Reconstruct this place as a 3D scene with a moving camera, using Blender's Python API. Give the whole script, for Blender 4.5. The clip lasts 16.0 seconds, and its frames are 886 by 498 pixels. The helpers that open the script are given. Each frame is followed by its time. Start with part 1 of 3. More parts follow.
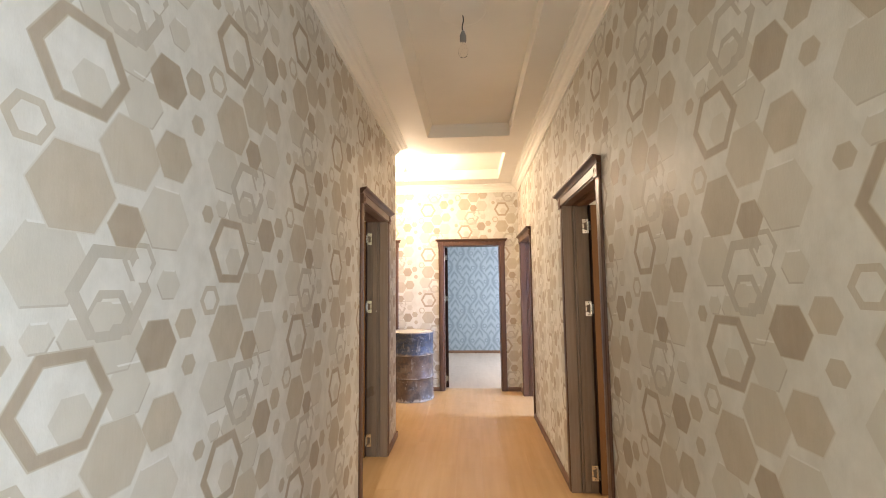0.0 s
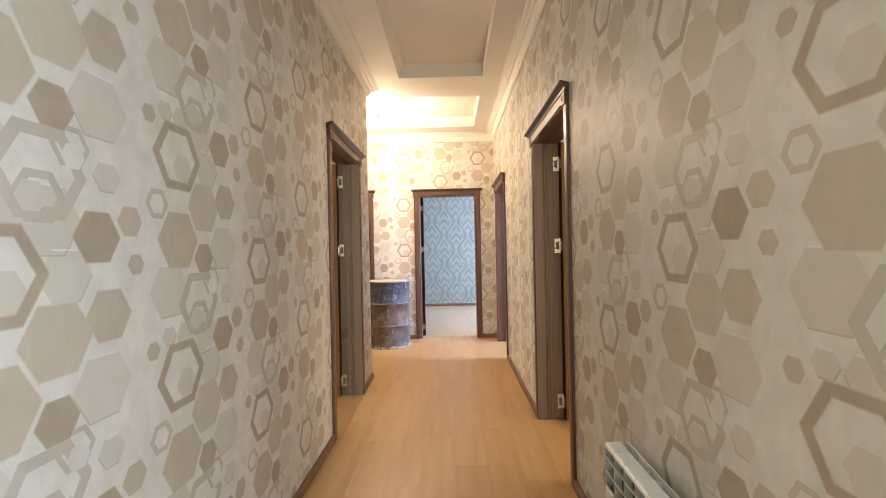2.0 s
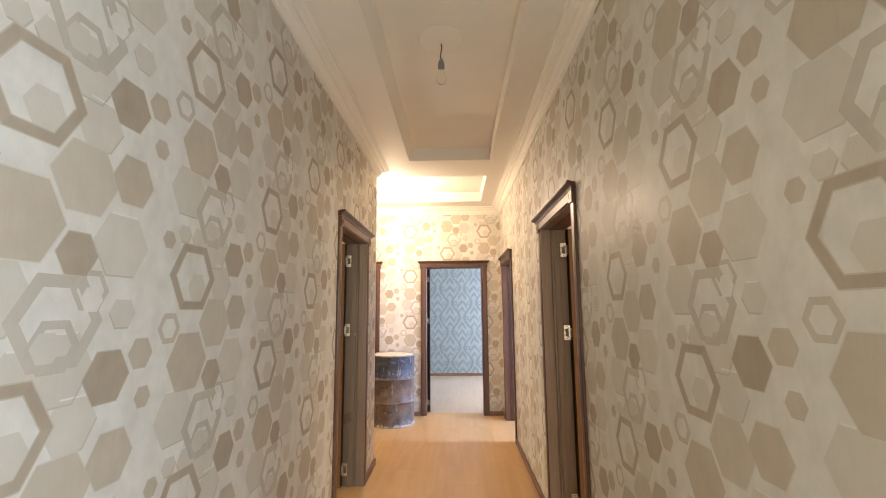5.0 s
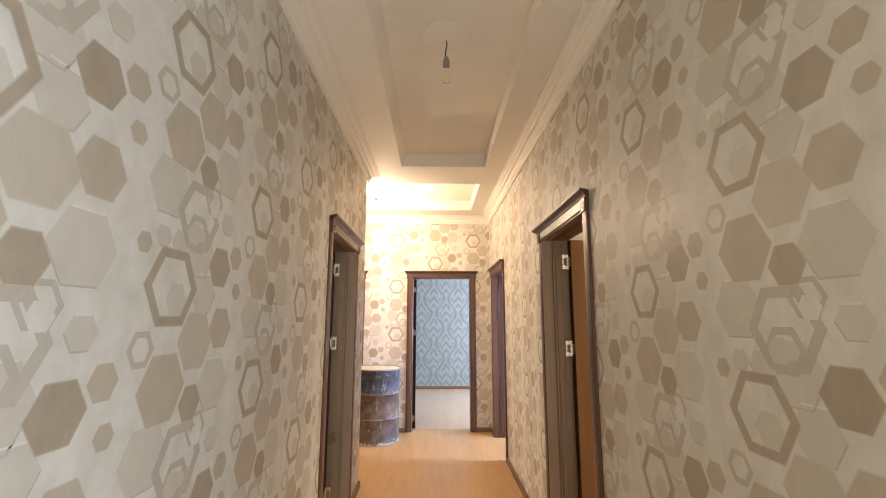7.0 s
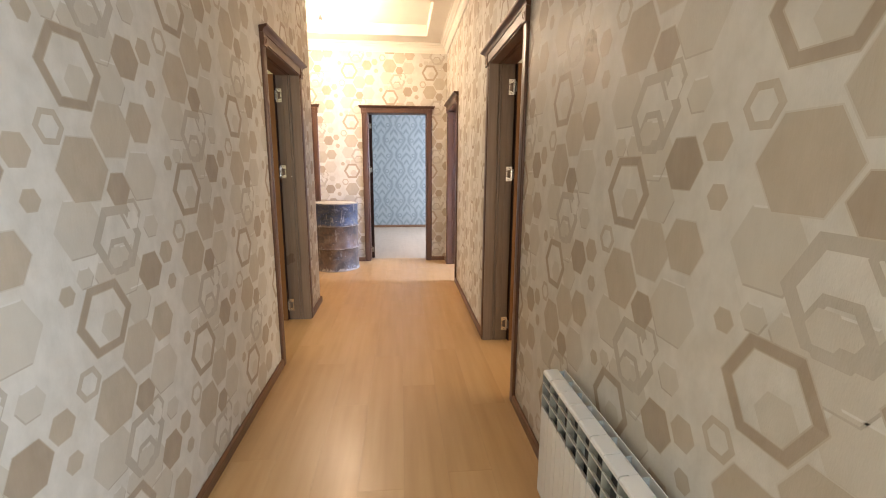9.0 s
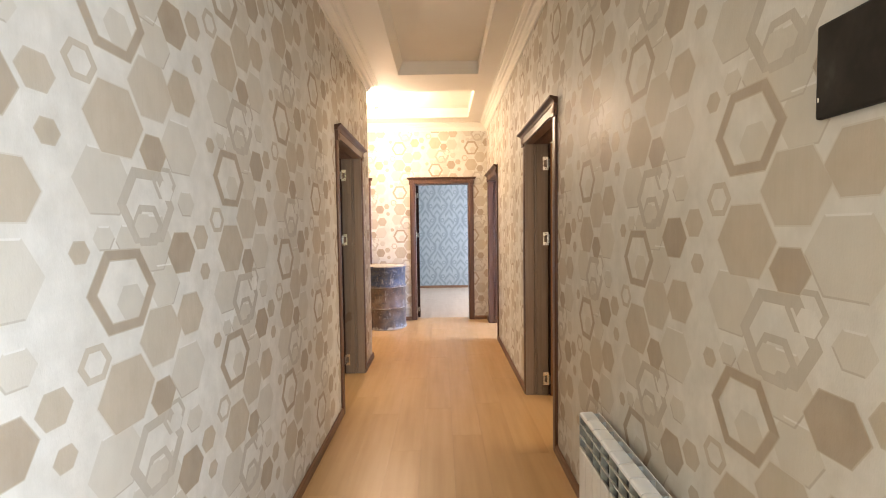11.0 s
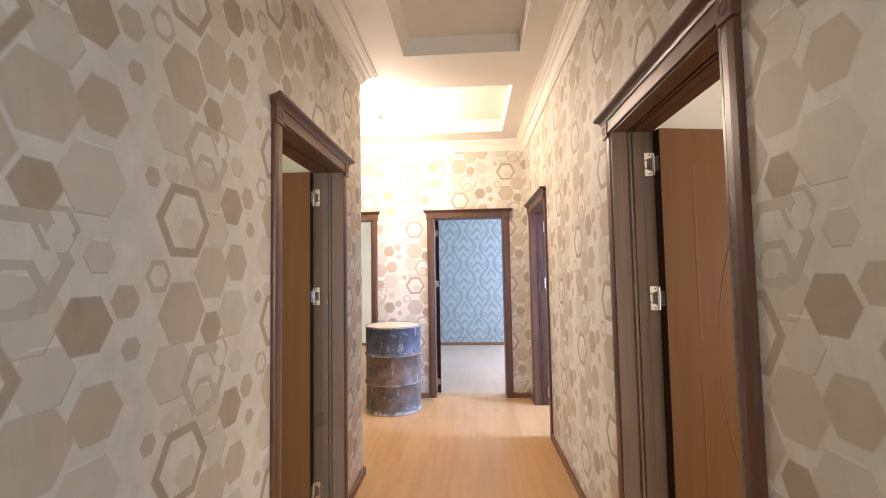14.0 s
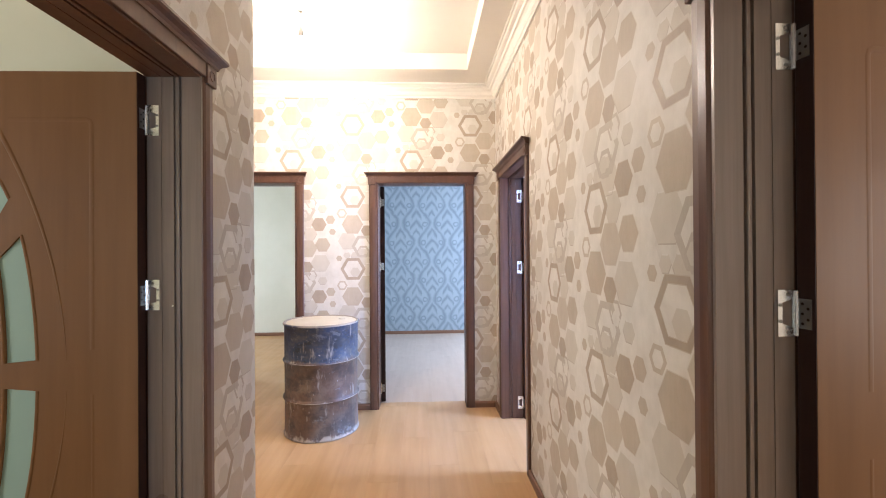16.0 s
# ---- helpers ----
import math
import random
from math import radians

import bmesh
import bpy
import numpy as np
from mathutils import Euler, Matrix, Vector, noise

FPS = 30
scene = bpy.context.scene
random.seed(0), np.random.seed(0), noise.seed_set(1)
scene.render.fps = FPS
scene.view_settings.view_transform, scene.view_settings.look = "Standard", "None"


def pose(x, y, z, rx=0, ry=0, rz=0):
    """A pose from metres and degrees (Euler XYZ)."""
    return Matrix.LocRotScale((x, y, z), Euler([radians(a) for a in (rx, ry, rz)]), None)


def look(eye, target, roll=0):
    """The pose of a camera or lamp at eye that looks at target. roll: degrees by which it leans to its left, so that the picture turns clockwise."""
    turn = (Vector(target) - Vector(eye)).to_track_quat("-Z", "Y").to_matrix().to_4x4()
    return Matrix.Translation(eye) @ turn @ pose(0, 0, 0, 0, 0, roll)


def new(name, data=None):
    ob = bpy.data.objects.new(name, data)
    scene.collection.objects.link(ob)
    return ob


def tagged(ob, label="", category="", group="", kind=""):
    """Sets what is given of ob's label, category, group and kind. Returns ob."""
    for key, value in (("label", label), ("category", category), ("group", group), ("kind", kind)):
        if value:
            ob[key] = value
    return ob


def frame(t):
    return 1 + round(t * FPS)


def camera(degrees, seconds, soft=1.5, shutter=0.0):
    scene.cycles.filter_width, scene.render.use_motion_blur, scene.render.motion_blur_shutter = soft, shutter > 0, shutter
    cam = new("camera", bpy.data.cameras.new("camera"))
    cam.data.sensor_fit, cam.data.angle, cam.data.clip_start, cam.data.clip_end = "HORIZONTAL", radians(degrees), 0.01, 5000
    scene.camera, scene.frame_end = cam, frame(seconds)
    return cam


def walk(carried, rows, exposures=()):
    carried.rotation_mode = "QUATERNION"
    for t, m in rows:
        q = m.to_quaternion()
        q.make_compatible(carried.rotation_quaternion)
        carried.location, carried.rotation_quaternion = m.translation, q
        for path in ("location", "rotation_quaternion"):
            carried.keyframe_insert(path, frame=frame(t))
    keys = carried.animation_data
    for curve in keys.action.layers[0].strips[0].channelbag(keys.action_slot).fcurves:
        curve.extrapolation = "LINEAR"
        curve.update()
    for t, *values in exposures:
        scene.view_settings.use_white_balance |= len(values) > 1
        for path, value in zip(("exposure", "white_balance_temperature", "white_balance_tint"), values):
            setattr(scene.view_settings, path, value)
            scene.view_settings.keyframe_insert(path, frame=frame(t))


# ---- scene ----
cam = camera(91.5, 16.0, soft=1.0)
PATH = [
    (0, (0.229, 0.202, 1.434), (0.107, 2.19, 1.612), -0.6),
    (0.5, (0.25, 0.215, 1.412), (0.152, 2.208, 1.552), -0.7),
    (1, (0.267, 0.23, 1.328), (0.192, 2.229, 1.347), -0.8),
    (1.5, (0.281, 0.222, 1.263), (0.222, 2.221, 1.233), -0.6),
    (2, (0.297, 0.219, 1.263), (0.261, 2.218, 1.265), -1.2),
    (2.5, (0.312, 0.197, 1.283), (0.29, 2.196, 1.323), -1.2),
    (3, (0.291, 0.128, 1.469), (0.287, 2.1, 1.801), -0.8),
    (3.5, (0.263, 0.051, 1.518), (0.251, 2.002, 1.957), -0.8),
    (4, (0.269, 0.099, 1.459), (0.23, 2.069, 1.8), -0.5),
    (4.2, (0.285, 0.128, 1.433), (0.242, 2.111, 1.691), -0.4),
    (6.5, (0.19, 0.331, 1.507), (0.114, 2.304, 1.821), -1.0),
    (7, (0.15, 0.384, 1.477), (0.192, 2.359, 1.793), 0.1),
    (7.5, (0.157, 0.397, 1.458), (0.272, 2.377, 1.718), 0.5),
    (8, (0.2, 0.391, 1.383), (0.377, 2.382, 1.314), 0.8),
    (8.5, (0.281, 0.354, 1.329), (0.485, 2.319, 1.016), 0.8),
    (8.7, (0.303, 0.332, 1.319), (0.507, 2.287, 0.946), 0.7),
    (10.8, (0.241, -0.092, 1.345), (0.262, 1.894, 1.115), -1.1),
    (11, (0.243, -0.06, 1.366), (0.25, 1.938, 1.271), -0.8),
    (11.5, (0.234, 0.172, 1.39), (0.177, 2.168, 1.503), -0.6),
    (12, (0.24, 0.386, 1.471), (0.125, 2.365, 1.736), -1.6),
    (12.5, (0.255, 0.571, 1.457), (0.136, 2.55, 1.723), -1.4),
    (13, (0.221, 0.866, 1.457), (0.125, 2.846, 1.718), -1.1),
    (13.5, (0.226, 1.133, 1.412), (0.17, 3.126, 1.56), -1.2),
    (14, (0.262, 1.421, 1.401), (0.142, 3.414, 1.511), -1.0),
    (14.5, (0.279, 1.665, 1.397), (0.101, 3.656, 1.451), -0.8),
    (15, (0.218, 1.958, 1.417), (0.096, 3.953, 1.473), 0.1),
    (15.5, (0.215, 2.186, 1.406), (0.322, 4.183, 1.414), -0.6),
    (16, (0.264, 2.454, 1.418), (0.357, 4.452, 1.425), -0.4),
]
EXPOSURES = [(0, 1.05, 7550, 17), (4.0, 1.03, 7550, 17), (6.5, 1.03, 7850, 19), (8.5, 1.0, 7650, 19), (11.0, 1.11, 7850, 20), (11.5, 1.05, 8350, 21), (12.0, 1.01, 8150, 20), (13.0, 1.11, 7200, 21), (14.0, 1.15, 6650, 19), (15.0, 1.05, 6500, 20), (15.5, 0.99, 6350, 20), (16, 1.0, 6050, 17)]
walk(cam, [(t, look(eye, target, roll)) for t, eye, target, roll in PATH], EXPOSURES)

HALL_BULB = (-0.535, 5.35, 2.77)

# ---- light ----
world = bpy.data.worlds.new("sky")
scene.world = world
world.use_nodes = True
_wn = world.node_tree.nodes
_sky = _wn.new("ShaderNodeTexSky")
_sky.sky_type = "NISHITA"
_sky.sun_disc = False
_sky.sun_elevation, _sky.sun_rotation = radians(38), radians(200)
world.node_tree.links.new(_sky.outputs[0], _wn["Background"].inputs[0])
_wn["Background"].inputs[1].default_value = 0.08


def area_light(name, at, to, wide, high, watts, colour=(0.82, 0.91, 1.0)):
    """An area lamp: daylight in an opening, or the fill at the corridor's end."""
    data = bpy.data.lights.new(name, "AREA")
    data.shape, data.size, data.size_y, data.energy, data.color = "RECTANGLE", wide, high, watts, colour
    ob = new(name, data)
    ob.matrix_world = look(at, to)
    return ob


def bulb_light(at, watts, colour, radius=0.03):
    data = bpy.data.lights.new("bulb_light", "POINT")
    data.energy, data.color, data.shadow_soft_size = watts, colour, radius
    ob = new("bulb_light", data)
    ob.location = at
    return ob


# the lit bulb of the hall, and the daylight in the windows of the rooms and in the corridor's near doorway
bulb_light((HALL_BULB[0], HALL_BULB[1], HALL_BULB[2] - 0.06), 38, (1.0, 0.86, 0.695))
# fill lamp added before the plain end wall, which has no window
area_light("fill_light_end", (0.2, -2.16, 1.15), (0.2, 0, 0.5), 0.9, 1.7, 17, (1.0, 0.89, 0.68))
area_light("window_light_near", (1.03, -0.55, 1.05), (-0.5, 0.75, 0.65), 0.8, 1.7, 41, (0.51, 0.74, 1.0))
area_light("window_light_east", (4.43, 2.2, 1.45), (0, 2.4, 1.4), 1.6, 1.4, 38, (1.0, 0.93, 0.80))
area_light("window_light_north_east", (3.93, 5.05, 1.5), (0.5, 5.4, 0.2), 0.58, 1.28, 190, (0.38, 0.55, 1.0))
area_light("window_light_blue", (3.13, 8.2, 1.45), (0, 8.2, 1.0), 1.6, 1.4, 165, (0.51, 0.68, 1.0))
area_light("window_light_west_room", (-3.93, 8.2, 1.45), (0, 8.2, 1.3), 1.6, 1.4, 30)
area_light("window_light_west", (-3.93, 2.2, 1.45), (0, 2.4, 1.4), 1.6, 1.4, 30, (1.0, 0.97, 0.84))


# ---- materials ----
class Nodes:
    """A material's node tree, built call by call."""

    def __init__(self, name, rough=0.5, metal=0.0, spec=0.5):
        self.mat = bpy.data.materials.new(name)
        self.mat.use_nodes = True
        self.tree = self.mat.node_tree
        self.bsdf = self.tree.nodes["Principled BSDF"]
        self.bsdf.inputs["Roughness"].default_value = rough
        self.bsdf.inputs["Metallic"].default_value = metal
        self.bsdf.inputs["Specular IOR Level"].default_value = spec

    def add(self, kind, **sockets):
        node = self.tree.nodes.new(kind)
        for key, value in sockets.items():
            self.put(node.inputs[key.replace("_", " ")], value)
        return node

    def put(self, socket, value):
        if isinstance(value, bpy.types.NodeSocket):
            self.tree.links.new(value, socket)
        else:
            socket.default_value = value

    def coords(self, scale=(1, 1, 1)):
        tc = self.add("ShaderNodeTexCoord")
        mp = self.add("ShaderNodeMapping", Scale=scale)
        self.tree.links.new(tc.outputs["Object"], mp.inputs["Vector"])
        return mp.outputs[0]

    def noise(self, vec, scale, detail=4.0, rough=0.55):
        return self.add("ShaderNodeTexNoise", Vector=vec, Scale=scale, Detail=detail, Roughness=rough).outputs["Fac"]

    def ramp(self, fac, stops):
        node = self.add("ShaderNodeValToRGB", Fac=fac)
        el = node.color_ramp.elements
        while len(el) < len(stops):
            el.new(0.5)
        for e, (p, c) in zip(el, stops):
            e.position, e.color = p, (*c, 1)
        return node.outputs[0]

    def mix(self, fac, a, b, blend="MIX"):
        node = self.tree.nodes.new("ShaderNodeMix")
        node.data_type, node.blend_type = "RGBA", blend
        for socket, value in ((node.inputs[0], fac), (node.inputs[6], a), (node.inputs[7], b)):
            self.put(socket, (*value, 1) if isinstance(value, tuple) and len(value) == 3 else value)
        return node.outputs[2]

    def math(self, op, a, b=0.0, clamp=False):
        node = self.tree.nodes.new("ShaderNodeMath")
        node.operation, node.use_clamp = op, clamp
        self.put(node.inputs[0], a)
        self.put(node.inputs[1], b)
        return node.outputs[0]

    def colour(self, value):
        self.put(self.bsdf.inputs["Base Color"], (*value, 1) if isinstance(value, tuple) else value)
        return self

    def rough(self, value):
        self.put(self.bsdf.inputs["Roughness"], value)
        return self

    def bump(self, height, strength=0.2, distance=0.002):
        node = self.add("ShaderNodeBump", Height=height, Strength=strength, Distance=distance)
        self.tree.links.new(node.outputs[0], self.bsdf.inputs["Normal"])
        return self.mat


def paper(name, dark, light, streak=0.5):
    """Vinyl wallpaper with a fine vertical silk grain and faint blotches."""
    n = Nodes(name, 0.52, spec=0.35)
    silk = n.noise(n.coords((210, 210, 14)), 1.0, 3)
    fine = n.math("ADD", n.math("MULTIPLY", silk, 0.4), n.math("MULTIPLY", n.noise(n.coords((38, 38, 5)), 1.0, 4, 0.6), 0.6))
    blot = n.noise(n.coords((3, 3, 2)), 1.0, 4)
    cloud = n.noise(n.coords((16, 16, 12)), 1.0, 5, 0.6)
    f = n.math("ADD", n.math("MULTIPLY", fine, streak * 0.7), n.math("ADD", n.math("MULTIPLY", blot, 0.3), n.math("MULTIPLY", cloud, 0.7 - streak * 0.7)))
    each = n.add("ShaderNodeNewGeometry").outputs["Random Per Island"]
    f = n.math("ADD", f, n.math("MULTIPLY", n.math("SUBTRACT", each, 0.5), 0.12))
    n.colour(n.ramp(f, [(0.32, dark), (0.68, light)]))
    n.rough(n.ramp(blot, [(0.3, (0.45,) * 3), (0.7, (0.6,) * 3)]))
    weave = n.noise(n.coords((380, 380, 90)), 1.0, 2)
    relief = n.math("ADD", n.math("MULTIPLY", weave, 0.25), n.math("MULTIPLY", cloud, 0.75))
    return n.bump(relief, 0.3, 0.004)


M_PAPER = paper("wallpaper_ground", (0.545, 0.515, 0.450), (0.705, 0.675, 0.610), 0.2)
M_PALE = paper("wallpaper_pale", (0.505, 0.463, 0.387), (0.585, 0.542, 0.462), 0.35)
M_TAN = paper("wallpaper_tan", (0.410, 0.343, 0.258), (0.505, 0.434, 0.340), 0.35)
M_BROWN = paper("wallpaper_brown", (0.335, 0.266, 0.195), (0.432, 0.355, 0.270), 0.35)
# printed loop lines, and the painted shade under embossed edges
M_LINE_SHADE = paper("wallpaper_line_and_shade", (0.42, 0.375, 0.305), (0.50, 0.452, 0.376))
# painted highlight along the embossed upper edges
M_EMBOSS_LIGHT = paper("wallpaper_emboss_light", (0.60, 0.575, 0.52), (0.70, 0.675, 0.625))


def plaster(name, dark, light):
    n = Nodes(name, 0.75, spec=0.3)
    f = n.noise(n.coords(), 1.6, 5)
    n.colour(n.ramp(f, [(0.3, dark), (0.7, light)]))
    return n.bump(n.noise(n.coords(), 40, 5), 0.12, 0.003)


M_CEILING = plaster("ceiling_paint", (0.76, 0.71, 0.62), (0.82, 0.77, 0.68))
M_CORNICE = plaster("cornice_paint", (0.75, 0.705, 0.62), (0.80, 0.755, 0.67))
M_ROOM = plaster("room_paint", (0.70, 0.69, 0.65), (0.78, 0.77, 0.73))
M_GREEN = plaster("green_room_paint", (0.68, 0.70, 0.58), (0.76, 0.77, 0.66))


def wood(name, dark, light, rough=0.35, grain=(60, 60, 2.2), spec=0.5):
    n = Nodes(name, rough, spec=spec)
    g = n.noise(n.coords(grain), 1.0, 6, 0.6)
    b = n.noise(n.coords(), 2.5, 3)
    f = n.math("ADD", n.math("MULTIPLY", g, 0.7), n.math("MULTIPLY", b, 0.3))
    n.colour(n.ramp(f, [(0.33, dark), (0.67, light)]))
    n.rough(n.ramp(b, [(0.3, (rough - 0.06,) * 3), (0.7, (rough + 0.1,) * 3)]))
    return n.bump(g, 0.08, 0.001)


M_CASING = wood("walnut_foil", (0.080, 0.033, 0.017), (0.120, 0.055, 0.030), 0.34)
M_LEAF = wood("walnut_leaf", (0.160, 0.077, 0.030), (0.190, 0.094, 0.038), 0.52, (26, 26, 1.6), 0.18)
# corridor jambs: walnut paled and greyed to hold the daylight's sheen
M_LINING_SHEEN = wood("walnut_lining_sheen", (0.165, 0.121, 0.091), (0.226, 0.172, 0.134), 0.33)
M_SKIRT = wood("skirting_wood", (0.13, 0.058, 0.027), (0.21, 0.102, 0.050), 0.38, (2.2, 2.2, 60))


def laminate(name, colours):
    n = Nodes(name, 0.33, spec=0.7)
    info = n.add("ShaderNodeObjectInfo")
    shift = n.add("ShaderNodeCombineXYZ", X=n.math("MULTIPLY", info.outputs["Random"], 17.0), Y=n.math("MULTIPLY", info.outputs["Random"], 31.0))
    vec = n.add("ShaderNodeVectorMath", )
    n.put(vec.inputs[0], n.coords((17, 1.1, 1)))
    n.put(vec.inputs[1], shift.outputs[0])
    g = n.noise(vec.outputs[0], 1.0, 5, 0.5)
    tone = n.math("ADD", n.math("MULTIPLY", g, 0.84), n.math("MULTIPLY", info.outputs["Random"], 0.16))
    n.colour(n.ramp(tone, list(zip((0.25, 0.5, 0.8), colours))))
    n.rough(n.ramp(n.noise(n.coords(), 5, 4), [(0.3, (0.31,) * 3), (0.7, (0.41,) * 3)]))
    return n.bump(g, 0.05, 0.001)


M_FLOOR = laminate("oak_laminate", [(0.445, 0.258, 0.104), (0.51, 0.305, 0.135), (0.57, 0.357, 0.174)])
# the blue room's boards, paler and greyer than the oak elsewhere
M_PALE_FLOOR = laminate("pale_laminate", [(0.43, 0.312, 0.215), (0.48, 0.355, 0.25), (0.52, 0.392, 0.285)])
M_UNDER = Nodes("floor_underlay", 0.8).colour((0.12, 0.07, 0.035)).mat


def damask():
    """Blue damask wallpaper: stacked leaf tips between wavy vines, half dropped."""
    n = Nodes("blue_damask", 0.5, spec=0.35)
    tc = n.add("ShaderNodeTexCoord")
    sep = n.add("ShaderNodeSeparateXYZ", Vector=tc.outputs["Object"])
    wob = n.math("MULTIPLY", n.math("SUBTRACT", n.noise(n.coords(), 9, 2), 0.5), 0.05)
    x = n.math("ADD", n.math("ADD", n.math("ADD", sep.outputs[0], sep.outputs[1]), DAMASK_U), wob)
    z = n.math("ADD", n.math("ADD", sep.outputs[2], DAMASK_Z), wob)

    def ring(u, v, cu, cv, radius, wide):
        e = n.math("SQRT", n.math("ADD", n.math("POWER", n.math("SUBTRACT", u, cu), 2.0), n.math("POWER", n.math("SUBTRACT", v, cv), 2.0)))
        return n.math("SUBTRACT", 1.0, n.math("DIVIDE", n.math("ABSOLUTE", n.math("SUBTRACT", e, radius)), wide), True)

    def slant(u, v, top, slope, reach, wide):
        line = n.math("SUBTRACT", 1.0, n.math("DIVIDE", n.math("ABSOLUTE", n.math("SUBTRACT", v, n.math("SUBTRACT", top, n.math("MULTIPLY", u, slope)))), wide), True)
        return n.math("MULTIPLY", line, n.math("LESS_THAN", u, reach))

    dark = 0.0
    for shift_u, shift_z in ((0.0, 0.0), (0.265, 0.32)):
        u = n.math("PINGPONG", n.math("ADD", x, shift_u), 0.265)
        v = n.math("SUBTRACT", n.math("FLOORED_MODULO", n.math("ADD", z, shift_z), 0.64), 0.32)
        wave = n.math("ADD", n.math("MULTIPLY", n.math("COSINE", n.math("MULTIPLY", v, math.pi / 0.32)), 0.085), 0.1325)
        vine = n.math("SUBTRACT", 1.0, n.math("DIVIDE", n.math("ABSOLUTE", n.math("SUBTRACT", u, wave)), 0.055), True)
        for piece in (vine, slant(u, v, 0.205, 1.5, 0.085, 0.075), slant(u, v, 0.035, 1.2, 0.11, 0.065), slant(u, v, -0.125, 1.2, 0.06, 0.055), ring(u, v, 0.15, -0.02, 0.035, 0.022)):
            dark = n.math("MAXIMUM", dark, piece)
    dark = n.math("ADD", dark, n.math("MULTIPLY", n.math("SUBTRACT", n.noise(n.coords(), 14, 3), 0.5), 0.7))
    n.colour(n.ramp(dark, [(0.15, (0.285, 0.312, 0.300)), (0.95, (0.178, 0.207, 0.205))]))
    return n.bump(n.noise(n.coords((200, 200, 60)), 1.0, 2), 0.1, 0.001)


DAMASK_U, DAMASK_Z = 0.096, 0.35
M_DAMASK = damask()
M_CHROME = Nodes("chrome", 0.26, 1.0).colour((0.72, 0.72, 0.70)).mat
M_STEEL = Nodes("hinge_pin", 0.3, 1.0).colour((0.28, 0.27, 0.25)).mat
M_GLASS = Nodes("frosted_glass", 0.55, 0.0, 0.25).colour((0.27, 0.40, 0.36)).mat


def dusty_black():
    """Black plastic with grey smears of plaster dust."""
    n = Nodes("black_plastic", 0.6, spec=0.25)
    smear = n.noise(n.coords((11, 11, 7)), 1.0, 4, 0.6)
    n.colour(n.ramp(smear, [(0.45, (0.009, 0.007, 0.005)), (0.62, (0.022, 0.018, 0.014)), (0.75, (0.05, 0.045, 0.04))]))
    return n.bump(smear, 0.2, 0.002)


M_BLACK = dusty_black()
M_EDGE = wood("dark_edge_wood", (0.022, 0.008, 0.005), (0.034, 0.013, 0.008), 0.55, spec=0.2)
M_RAD = Nodes("radiator_enamel", 0.3).colour((0.72, 0.73, 0.71)).mat
# the webs' white enamel, greyed to paint in the shade between sections
M_WEB_SHADE = Nodes("shaded_enamel", 0.4).colour((0.37, 0.41, 0.40)).mat
# near-black tone that stands for the shade deep in the radiator
M_CORE_SHADE = Nodes("core_shade", 0.6, 0.3).colour((0.05, 0.056, 0.06)).mat
M_CORD = Nodes("cord", 0.6).colour((0.06, 0.05, 0.045)).mat
M_SOCKET = Nodes("socket_plastic", 0.45).colour((0.20, 0.19, 0.18)).mat


def bulb_glass():
    n = Nodes("bulb_glass", 0.04, spec=0.5)
    n.bsdf.inputs["Transmission Weight"].default_value = 1.0
    n.bsdf.inputs["IOR"].default_value = 1.16
    return n.colour((0.98, 0.97, 0.95)).mat


M_BULB = bulb_glass()
M_LIT = Nodes("lit_bulb", 0.4).colour((1.0, 0.9, 0.75)).mat
_lit = M_LIT.node_tree.nodes["Principled BSDF"]
_lit.inputs["Emission Color"].default_value, _lit.inputs["Emission Strength"].default_value = (1.0, 0.85, 0.62, 1), 60.0


